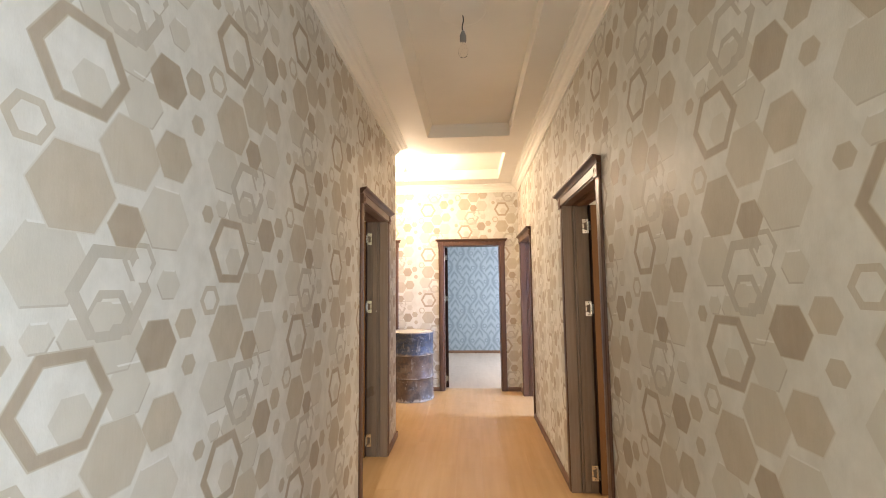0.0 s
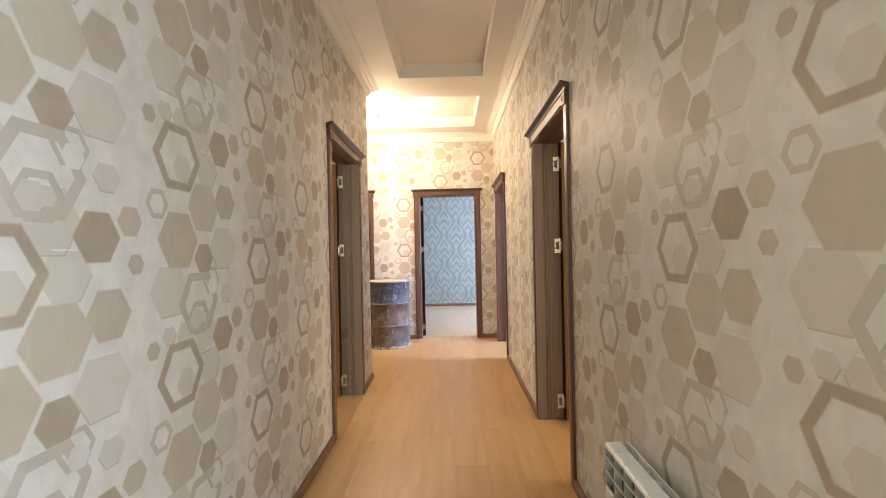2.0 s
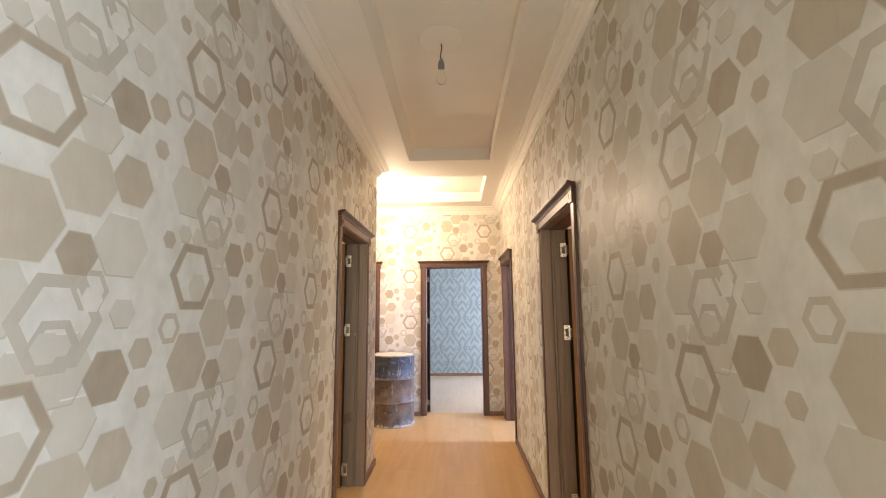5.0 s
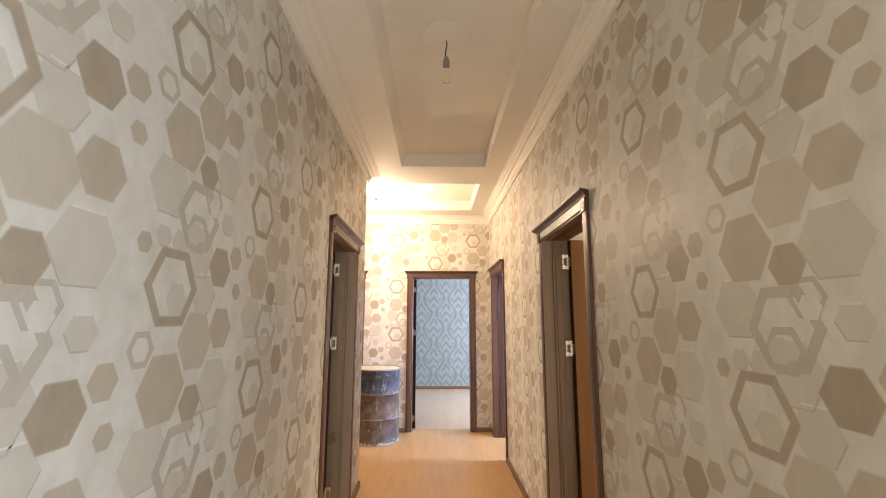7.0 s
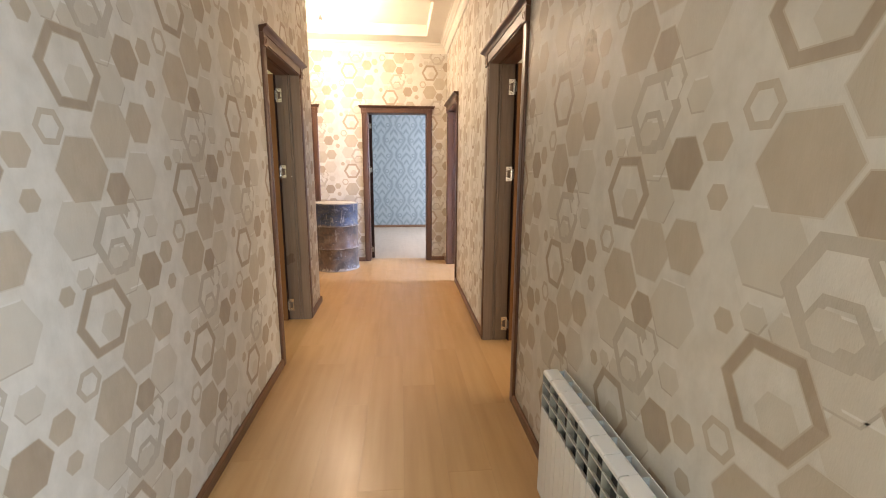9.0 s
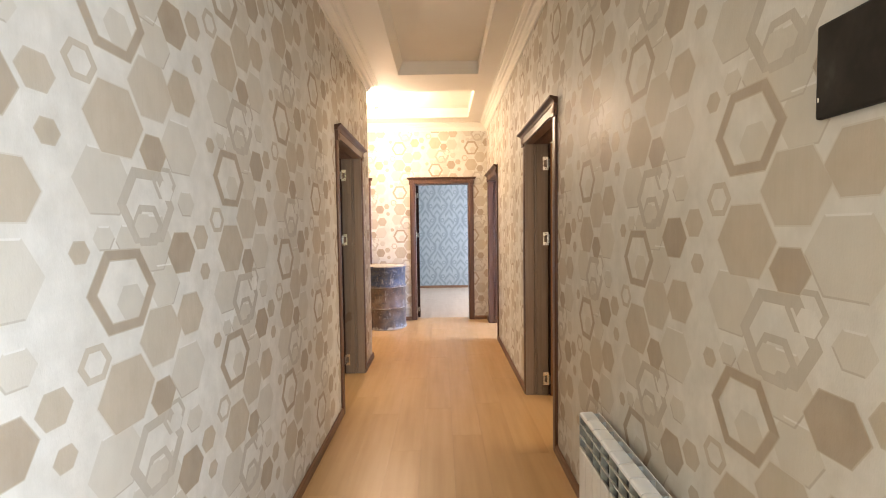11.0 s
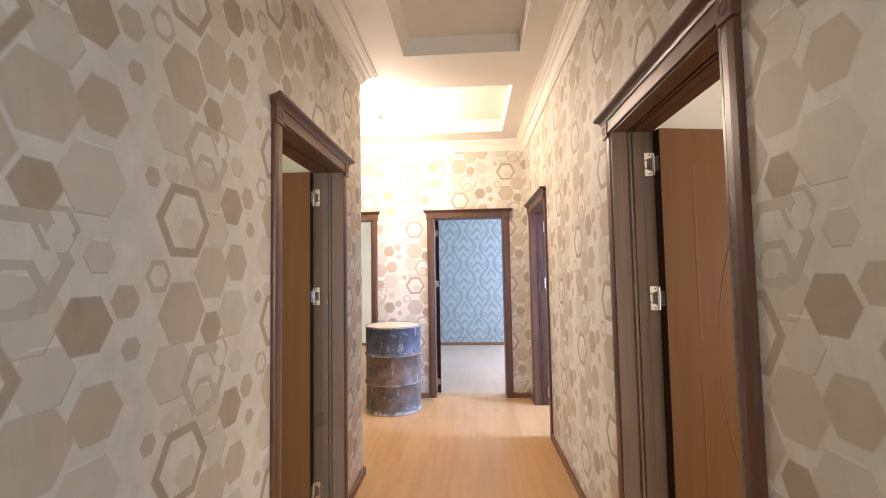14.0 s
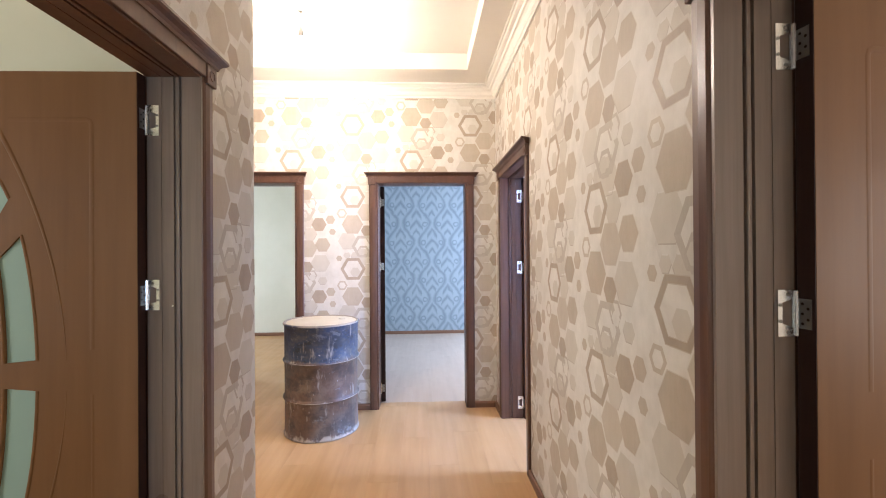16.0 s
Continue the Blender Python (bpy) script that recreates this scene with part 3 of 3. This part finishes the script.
HINGE_Z = (0.138, 1.273, 1.869)
SECTORS = [(4, 40), (54, 84), (96, 126), (140, 176), (184, 224), (234, 264), (276, 306), (316, 356)]


def door_leaf(parent, wide, high, pivot, angle, side):
    """A leaf with an oval ring of frosted panes. It is drawn shut, from the hinge at x 0 towards +x, and turned about its pin."""
    leaf_m = Matrix.Translation(pivot) @ Matrix.Rotation(radians(angle), 4, "Z") @ Matrix.Diagonal((side, 1, 1, 1))
    cx, cz, a, b, ai, bi = wide / 2 + 0.124, 1.015, 0.21, 0.715, 0.114, 0.594
    thick = 0.04
    bm = bmesh.new()
    loops = [[(0.003, 0.012), (wide, 0.012), (wide, high), (0.003, high)]]
    for s, e in SECTORS:
        ts = [s + (e - s) * i / 8 for i in range(9)]
        loops.append([oval(cx, cz, a, b, t) for t in ts] + [oval(cx, cz, ai, bi, t) for t in ts[::-1]])
    for pts in loops:
        vs = [bm.verts.new((x, 0, z)) for x, z in pts]
        for i in range(len(vs)):
            bm.edges.new((vs[i], vs[(i + 1) % len(vs)]))
    bmesh.ops.triangle_fill(bm, edges=list(bm.edges), use_beauty=True, use_dissolve=False)
    res = bmesh.ops.extrude_face_region(bm, geom=list(bm.faces))
    bmesh.ops.translate(bm, verts=[v for v in res["geom"] if isinstance(v, bmesh.types.BMVert)], vec=(0, thick, 0))
    bm.transform(leaf_m)
    leaf = part("leaf", bm, M_LEAF, parent, "brown wood-grain door leaf standing open")
    for pts in loops[1:]:
        g = bmesh.new()
        lo = [g.verts.new((x, 0.007, z)) for x, z in pts]
        hi = [g.verts.new((x, 0.033, z)) for x, z in pts]
        n = len(pts) // 2
        for ring in (lo, hi):
            for i in range(n - 1):
                g.faces.new((ring[i], ring[i + 1], ring[2 * n - 2 - i], ring[2 * n - 1 - i]))
        for i in range(len(pts)):
            j = (i + 1) % len(pts)
            g.faces.new((lo[i], lo[j], hi[j], hi[i]))
        g.transform(leaf_m)
        part("glass_pane", g, M_GLASS, leaf, "pale green frosted glass")
    # a thin, much darker strip over the leaf's hinge edge
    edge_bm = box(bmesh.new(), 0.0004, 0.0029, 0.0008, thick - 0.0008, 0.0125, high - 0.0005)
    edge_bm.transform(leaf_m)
    part("edge_strip", edge_bm, M_EDGE, leaf, "dark brown hinge edge")
    for z in HINGE_Z:
        f = box(bmesh.new(), -0.0012, 0.0002, 0.006, 0.032, z - 0.033, z + 0.033)
        f.transform(leaf_m)
        flap = part("hinge_flap", f, M_STEEL, leaf, "dull steel flap of the hinge")
        h = bmesh.new()
        for dy, dz in ((0.013, -0.022), (0.025, -0.012), (0.013, 0.0), (0.025, 0.012), (0.013, 0.022)):
            bmesh.ops.create_cone(h, cap_ends=True, segments=10, radius1=0.0032, radius2=0.0028, depth=0.001, matrix=Matrix.Translation((-0.0014, dy, z + dz)) @ Matrix.Rotation(radians(90), 4, "Y"))
        h.transform(leaf_m)
        part("screw", h, M_EDGE, flap)
    # carved lines: a panel line with rounded fade and two arcs round the oval
    for y, sign in ((thick, 1), (0, -1)):
        m = bmesh.new()
        edge = 0.15
        strip(m, [(edge, high - 0.62 - 0.3), (edge, high - 0.62), (edge, high - 0.175), (edge + 0.004, high - 0.165), (edge + 0.015, high - 0.16), (wide / 2, high - 0.16)], 0.016, 0.0008, y, sign)
        strip(m, [almond(cx, cz, 0.31, 0.97, t) for t in range(120, 180, 3)], 0.019, 0.0036, y, sign, True)
        strip(m, [almond(cx, cz, 0.31, 0.97, t) for t in range(240, 181, -3)], 0.019, 0.0036, y, sign, True)
        strip(m, [(edge, 0.95), (edge, 0.175), (edge + 0.015, 0.16), (wide / 2 - 0.06, 0.16)], 0.011, 0.0008, y, sign)
        m.transform(leaf_m)
        part("carved_line", m, M_LEAF, leaf)
        r = bmesh.new()
        for s, e in SECTORS:
            strip(r, [oval(cx, cz, a + 0.006, b + 0.006, s + (e - s) * i / 8) for i in range(9)], 0.012, 0.003, y, sign)
            strip(r, [oval(cx, cz, ai - 0.006, bi - 0.006, s + (e - s) * i / 8) for i in range(9)], 0.012, 0.003, y, sign)
        r.transform(leaf_m)
        part("pane_bead", r, M_LEAF, leaf)
    return leaf


def hinge(parent, x, y, z, sx):
    """A butt hinge on the jamb: notched plate, knuckle and screws."""
    bm = bmesh.new()
    x2 = x + sx * 0.0035
    lo, hi = min(x, x2), max(x, x2)
    box(bm, lo, hi, y + 0.004, y + 0.011, z - 0.052, z + 0.052)
    box(bm, lo, hi, y + 0.033, y + 0.043, z - 0.052, z + 0.052)
    for sz in (-1, 1):
        prism(bm, [(y + 0.011, z + sz * 0.034), (y + 0.018, z + sz * 0.028), (y + 0.033, z + sz * 0.024), (y + 0.033, z + sz * 0.052), (y + 0.011, z + sz * 0.052)], lambda p, q, t: (t, p, q), lo, hi)
    plate = part("hinge", bm, M_CHROME, parent, "chrome butt hinge")
    k = bmesh.new()
    bmesh.ops.create_cone(k, cap_ends=True, segments=14, radius1=0.0055, radius2=0.0055, depth=0.1, matrix=Matrix.Translation((x + sx * 0.004, y, z)))
    part("hinge_pin", k, M_CHROME, plate, smooth=False)
    s = bmesh.new()
    for dy, dz in ((0.021, -0.042), (0.021, 0.042), (0.038, -0.018), (0.038, 0.018)):
        bmesh.ops.create_cone(s, cap_ends=True, segments=10, radius1=0.004, radius2=0.0035, depth=0.0015, matrix=Matrix.Translation((x + sx * 0.0042, y + dy, z + dz)) @ Matrix.Rotation(radians(90), 4, "Y"))
    part("hinge_screw", s, M_STEEL, plate)
    return plate


def door(name, at, out, wide, hinge_at_end, angle, label):
    """A doorway in local axes: x along the wall, y out of the wall, z up."""
    out = Vector(out)
    u = out.cross(Vector((0, 0, 1)))
    m = Matrix((u, out, (0, 0, 1))).transposed().to_4x4()
    m.translation = Vector(at)
    d = thing(name, m, label, "door", "", "structure")
    high, proud = HEAD, 0.016
    leg = [(0, 0), (LEG, 0), (LEG, proud * 0.7), (LEG - 0.006, proud), (LEG * 0.55, proud + 0.002), (0.012, proud), (0.004, proud * 0.75), (0, proud * 0.4)]
    for x0, sx in ((0.0, -1), (wide, 1)):
        bm = prism(bmesh.new(), leg, lambda p, q, s: (x0 + sx * p, q + 0.001, s), 0.0, high - 0.004)
        part("casing_leg", bm, M_CASING, d)
    a, b = -LEG - 0.004, wide + LEG + 0.004
    bm = soft_box(a, b, 0.001, proud + 0.006, high - 0.004, high + 0.052, 0.003)
    part("frieze", bm, M_CASING, d)
    for x0 in (a - 0.003, b - LEG + 0.003):
        part("plinth_block", soft_box(x0, x0 + LEG, 0.002, proud + 0.011, high - 0.022, high + 0.048, 0.003), M_CASING, d)
        ring = lathe(bmesh.new(), [(0.019, 0.0), (0.018, 0.0022), (0.015, 0.0022), (0.014, 0.0)], 24, False)
        ring.transform(Matrix.Translation((x0 + LEG / 2, proud + 0.011, high + 0.013)) @ Matrix.Rotation(radians(-90), 4, "X"))
        part("rosette", ring, M_CASING, d)
    crown = [(0.0, 0.0), (0.026, 0.0), (0.029, 0.010), (0.036, 0.018), (0.050, 0.024), (0.056, 0.030), (0.056, 0.038), (0.0, 0.038)]
    bm = bmesh.new()
    rings = []
    for s, over in ((a - 0.002, -1), (b + 0.002, 1)):
        rings.append([bm.verts.new((s + over * p * 0.62, p + 0.001, high + 0.048 + q)) for p, q in crown])
    k = len(crown)
    for i in range(k):
        bm.faces.new((rings[0][i], rings[0][(i + 1) % k], rings[1][(i + 1) % k], rings[1][i]))
    bm.faces.new(rings[0][::-1])
    bm.faces.new(rings[1])
    part("crown", bm, M_CASING, d)
    # lining with a stop bead, on both jambs and the head
    depth = THICK + 0.004
    # corridor jambs take the tone with painted sheen, hall jambs the casing's
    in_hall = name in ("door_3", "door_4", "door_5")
    lining = [(0.0, 0.012), (0.010, 0.012), (0.010, -0.053), (0.0008, -0.0535), (0.0008, -0.0615), (0.0105, -0.062), (0.0115, -0.064), (0.0115, -0.070), (0.0105, -0.072), (0.0008, -0.0725), (0.0008, -0.0805), (0.010, -0.081), (0.010, -0.119), (0.0080, -0.1195), (0.0080, -0.1215), (0.010, -0.122), (0.010, -depth), (0.0, -depth)]
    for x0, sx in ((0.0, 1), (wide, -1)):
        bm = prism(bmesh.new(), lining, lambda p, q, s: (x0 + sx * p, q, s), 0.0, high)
        part("jamb", bm, M_CASING if in_hall else M_LINING_SHEEN, d, "brown lining with a grooved stop")
    bm = prism(bmesh.new(), lining, lambda p, q, s: (s, q, high - p), 0.010, wide - 0.010)
    part("head_lining", bm, M_CASING, d)
    # room-side casing
    for x0, x1 in ((-LEG, -0.002), (wide + 0.002, wide + LEG)):
        part("back_casing", soft_box(x0, x1, -THICK - 0.024, -THICK - 0.005, 0, high + 0.06, 0.003), M_CASING, d)
    part("back_head", soft_box(-0.001, wide + 0.001, -THICK - 0.024, -THICK - 0.005, high + 0.002, high + 0.06, 0.003), M_CASING, d)
    if name == "door_1":
        bm = bmesh.new()
        bmesh.ops.create_cone(bm, cap_ends=True, segments=12, radius1=0.004, radius2=0.003, depth=0.003, matrix=Matrix.Translation((0.0105, -0.086, 1.235)) @ Matrix.Rotation(radians(90), 4, "Y"))
        part("screw_cap", bm, M_CORNICE, d, "small white screw cap")
    hx, sx = (wide - 0.010, -1) if hinge_at_end else (0.010, 1)
    for z in HINGE_Z:
        hinge(d, hx, -THICK - 0.006, z, sx)
    door_leaf(d, wide - 0.03, high - 0.011, (hx + sx * 0.004, -THICK - 0.0065, 0), -sx * angle, sx)
    return d


door("door_1", (XL, DOOR_L[1], 0), (1, 0, 0), DOOR_L[1] - DOOR_L[0], False, 91, "walnut-brown door standing open, moulded casing with a crown")
door("door_2", (XR, DOOR_R[0], 0), (-1, 0, 0), DOOR_R[1] - DOOR_R[0], True, 99, "walnut-brown door standing open, frosted oval panes")
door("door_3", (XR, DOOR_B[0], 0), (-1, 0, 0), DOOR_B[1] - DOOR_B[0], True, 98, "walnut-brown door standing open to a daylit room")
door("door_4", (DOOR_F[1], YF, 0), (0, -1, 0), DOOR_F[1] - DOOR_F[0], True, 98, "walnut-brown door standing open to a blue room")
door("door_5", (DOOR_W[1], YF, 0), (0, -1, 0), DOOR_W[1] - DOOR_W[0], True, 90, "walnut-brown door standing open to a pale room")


# ---- lamps ----
def hanging_bulb(x, y, lit):
    top = UPPER
    lamp = thing("hanging_bulb", Matrix.Translation((x, y, top)), "bare glass bulb on a short dark cord, lit" if lit else "bare unlit glass bulb on a short dark cord", "lamp", "bare bulbs")
    rose = lathe(bmesh.new(), [(0.001, 0.0), (0.135, 0.0), (0.134, -0.0015), (0.120, -0.0035), (0.06, -0.005), (0.03, -0.008), (0.001, -0.009)], 40, False)
    part("ceiling_rose", rose, M_CEILING, lamp, "cream plaster rose", True)
    cord = bmesh.new()
    path = [(0.004 * math.sin(6.0 * s), 0.003 * math.cos(5.0 * s), -0.02 - 0.10 * s) for s in [i / 10 for i in range(11)]]
    rings = [[cord.verts.new((px + 0.0035 * math.cos(a), py + 0.0035 * math.sin(a), pz)) for a in [i * math.pi / 4 for i in range(8)]] for px, py, pz in path]
    for a, b in zip(rings, rings[1:]):
        for i in range(8):
            cord.faces.new((a[i], a[(i + 1) % 8], b[(i + 1) % 8], b[i]))
    part("cord", cord, M_CORD, lamp)
    sock = lathe(bmesh.new(), [(0.005, -0.115), (0.010, -0.122), (0.016, -0.140), (0.019, -0.146), (0.019, -0.178), (0.016, -0.182)], 24)
    part("socket", sock, M_SOCKET, lamp, "grey plastic lamp socket", True)
    glass = lathe(bmesh.new(), [(0.012, -0.181), (0.014, -0.195), (0.022, -0.212), (0.0285, -0.230), (0.030, -0.243), (0.027, -0.258), (0.018, -0.270), (0.006, -0.2745), (0.0005, -0.275)], 28)
    ob = part("bulb", glass, M_LIT if lit else M_BULB, lamp, "glowing bulb" if lit else "clear glass bulb", True)
    ob.visible_shadow = False
    return lamp


hanging_bulb(0.212, 2.568, False)
hanging_bulb(HALL_BULB[0], HALL_BULB[1], True)


# ---- oil drum ----
def oil_drum(x, y):
    d = thing("oil_drum", Matrix.Translation((x, y, 0.006)), "battered steel drum, blue top third, rusty brown below, plaster splashes", "drum")
    r = 0.282
    prof = [(r - 0.004, 0.0), (r + 0.006, 0.002), (r + 0.008, 0.010), (r + 0.004, 0.018), (r, 0.024)]
    for z in (0.29, 0.575):
        prof += [(r, z - 0.022), (r + 0.004, z - 0.012), (r + 0.0115, z - 0.003), (r + 0.0115, z + 0.003), (r + 0.004, z + 0.012), (r, z + 0.022)]
    prof += [(r, 0.836), (r + 0.004, 0.843), (r + 0.008, 0.850), (r + 0.007, 0.858), (r, 0.861), (r - 0.008, 0.856), (r - 0.010, 0.845)]
    bm = lathe(bmesh.new(), prof, 72, False)
    for v in bm.verts:
        ang = math.atan2(v.co.y, v.co.x)
        dent = 0.006 * noise.noise(Vector((2.2 * math.cos(ang), 2.2 * math.sin(ang), 3.1 * v.co.z)))
        v.co.x += dent * math.cos(ang)
        v.co.y += dent * math.sin(ang)
    part("drum_body", bm, M_DRUM, d, "blue and rust-brown painted steel", True)
    rim = lathe(bmesh.new(), [(r + 0.0095, 0.847), (r + 0.0098, 0.856), (r + 0.002, 0.8635), (r - 0.0095, 0.858), (r - 0.0115, 0.8455)], 72, False)
    part("rim", rim, M_HOOP, d, "worn steel rim", True)
    for z in (0.29, 0.575):
        ring = lathe(bmesh.new(), [(r + 0.0105, z - 0.003), (r + 0.0128, z - 0.001), (r + 0.0128, z + 0.001), (r + 0.0105, z + 0.003)], 72, False)
        part("hoop_wear", ring, M_HOOP, d, "worn pale hoop edge", True)
    lid = lathe(bmesh.new(), [(0.0005, 0.858), (0.15, 0.8575), (r - 0.014, 0.857), (r - 0.009, 0.8535)], 48, False)
    part("lid", lid, M_DRUM_LID, d, "dusty cream lid", True)
    bung = lathe(bmesh.new(), [(0.028, 0.857), (0.028, 0.862), (0.022, 0.864), (0.001, 0.864)], 20, False)
    bung.transform(Matrix.Translation((0.15, 0.08, 0)))
    part("bung", bung, M_DRUM_LID, d)
    return d


oil_drum(-0.552, 5.955)


# ---- radiator ----
def radiator(y_far, count):
    front, back, bottom, top, pitch = 0.812, 0.902, 0.09, 0.59, 0.08
    r = thing("radiator", Matrix.Translation((front, y_far, 0)), "white sectional aluminium radiator on the wall", "radiator")
    d = back - front
    grille = top - 0.15
    # flat front plate below an open grille, with a rolled strip on top
    bm = soft_box(0.0, 0.004, -pitch + 0.0015, -0.0015, bottom, grille, 0.001, 1)
    box(bm, -0.0012, 0.0005, -pitch * 0.62, -pitch * 0.38, bottom + 0.004, grille - 0.004)
    plate = mesh_of("front_plate", bm)
    cap = [(0.0, top - 0.014), (0.001, top - 0.005), (0.006, top - 0.001), (0.014, top), (0.050, top), (0.055, top - 0.002), (0.056, top - 0.007), (0.010, top - 0.008), (0.005, top - 0.014)]
    bm = prism(bmesh.new(), cap, lambda p, q, s: (p, -s, q), 0.004, pitch - 0.0005)
    # neighbours touch along the wall side of the strip; a short slot parts them in front
    box(bm, 0.028, 0.054, -0.0041, 0.0, top - 0.007, top - 0.0008)
    cap_mesh = mesh_of("top_strip", bm)
    bm = bmesh.new()
    for k in range(3):
        z = grille + 0.002 + k * 0.048
        prism(bm, [(0.001, z), (0.001, z + 0.005), (0.014, z - 0.004), (0.014, z - 0.007)], lambda p, q, s: (p, -s, q), 0.003, pitch - 0.003)
    fins = mesh_of("grille", bm)
    bm = box(bmesh.new(), 0.0005, d - 0.010, -0.003, -0.0005, bottom + 0.02, top - 0.009)
    back_mesh = mesh_of("back_plate", soft_box(d - 0.010, d - 0.007, -pitch + 0.0004, -0.0004, bottom + 0.02, top - 0.003, 0.0008, 1))
    web = mesh_of("web", bm)
    web.materials.append(M_WEB_SHADE)
    # block added inside each section to darken its cells
    shade_core = mesh_of("shade_core", box(bmesh.new(), 0.024, d - 0.012, -pitch + 0.010, -0.010, bottom + 0.01, top - 0.035))
    shade_core.materials.append(M_CORE_SHADE)
    bm = bmesh.new()
    bmesh.ops.create_cone(bm, cap_ends=True, segments=18, radius1=0.019, radius2=0.019, depth=pitch, matrix=Matrix.Translation((d * 0.58, -pitch / 2, 0)) @ Matrix.Rotation(radians(90), 4, "X"))
    pipe = mesh_of("header", bm)
    for me in (plate, cap_mesh, fins, pipe, back_mesh):
        me.materials.append(M_RAD)
    for i in range(count):
        sec = new("section", plate)
        sec.parent, sec.location = r, (0, -i * pitch, 0)
        for nm, me, z in (("top_strip", cap_mesh, 0), ("grille", fins, 0), ("web", web, 0), ("back_plate", back_mesh, 0), ("shade_core", shade_core, 0), ("header", pipe, bottom + 0.045), ("header", pipe, top - 0.06)):
            o = new(nm, me)
            o.parent, o.location = sec, (0, 0, z)
    for y in (-0.10, -pitch * count + 0.10):
        part("bracket", box(bmesh.new(), d - 0.004, XR - front - 0.0005, y - 0.012, y + 0.012, top - 0.12, top - 0.06), M_RAD, r)
    return r


radiator(1.715, 11)


# ---- wall box ----
def wall_box():
    y0, y1, z0, z1 = 0.50, 0.717, 1.548, 1.712
    b = thing("wall_box", Matrix.Translation((XR, (y0 + y1) / 2, z0)), "black plastic electrical box set in the wallpapered wall", "electrical box")
    w, h = (y1 - y0) / 2, z1 - z0
    part("body", soft_box(-0.016, -0.001, -w, w, 0, h, 0.006, 3), M_BLACK, b)
    chip = soft_box(-0.0172, -0.0158, w - 0.0095, w - 0.0075, 0.030, 0.038, 0.0004, 1)
    part("chip", chip, M_CORNICE, b, "small white plaster chip")
    return b


wall_box()


# ---- floors, board by board ----
def plank_mesh(length, wide, material):
    bm = box(bmesh.new(), 0, wide, 0, length, 0, 0.008)
    top = [e for e in bm.edges if all(v.co.z > 0.004 for v in e.verts)]
    bmesh.ops.bevel(bm, geom=top, offset=0.0005, segments=1, affect="EDGES")
    me = mesh_of("plank", bm)
    me.materials.append(material)
    return me


def laminate_floor(name, x0, x1, y0, y1, seed, notch=None, material=M_FLOOR, wide=0.193, length=1.29):
    """notch: (x, y): west of x the floor begins at y only."""
    xn, yn = notch or (x0, y0)
    bm = box(bmesh.new(), xn, x1, y0, y1, -0.10, -0.0035)
    if notch:
        box(bm, x0, xn, yn, y1, -0.10, -0.0035)
    base = tagged(part(name, bm, M_UNDER), "pale greyish oak laminate floor in long boards" if material == M_PALE_FLOOR else "honey-coloured oak laminate floor in long boards", "floor", "", "structure")
    rnd, meshes = random.Random(seed), {}
    x = xn - math.ceil((xn - x0) / wide) * wide
    before = 0.0
    while x < x1 - 0.001:
        p, q = max(x, x0), min(x + wide, x1)
        start = y0 if x > xn - 0.001 else yn
        # the ends of neighbouring boards never meet
        before = (before + rnd.uniform(0.25, 0.62)) % 1.0
        y = y0 - before * length
        while y < y1 - 0.001:
            a, b = max(y, start), min(y + length, y1)
            key = (round(q - p, 3), round(b - a, 2))
            if b - a > 0.02:
                if key not in meshes:
                    meshes[key] = plank_mesh(b - a - 0.0002, q - p - 0.0002, material)
                o = new("plank", meshes[key])
                o.parent, o.location = base, (p, a, -0.003)
            y += length
        x += wide
    return base


laminate_floor("floor", HALL_X, XR + 0.16, YN, YF + 0.16, 1, (XL - 0.16, YC))
laminate_floor("floor_blue", -0.62, 3.2, YF + 0.16, 9.82, 3, None, M_PALE_FLOOR)
for tag, r in (("near", (1.086, 4.0, -2.2, 0.2)), ("east", (1.086, 4.5, 0.45, 3.72)), ("north_east", (1.086, 4.0, 3.86, 6.3)), ("west_room", (-4.0, -0.70, YF + 0.16, 9.85)), ("west", (-4.0, -0.667, 0.4, 4.2))):
    tagged(part("floor_" + tag, box(bmesh.new(), *r, -0.1, 0.004), M_FLOOR), "honey-coloured oak laminate floor", "floor", "", "structure")
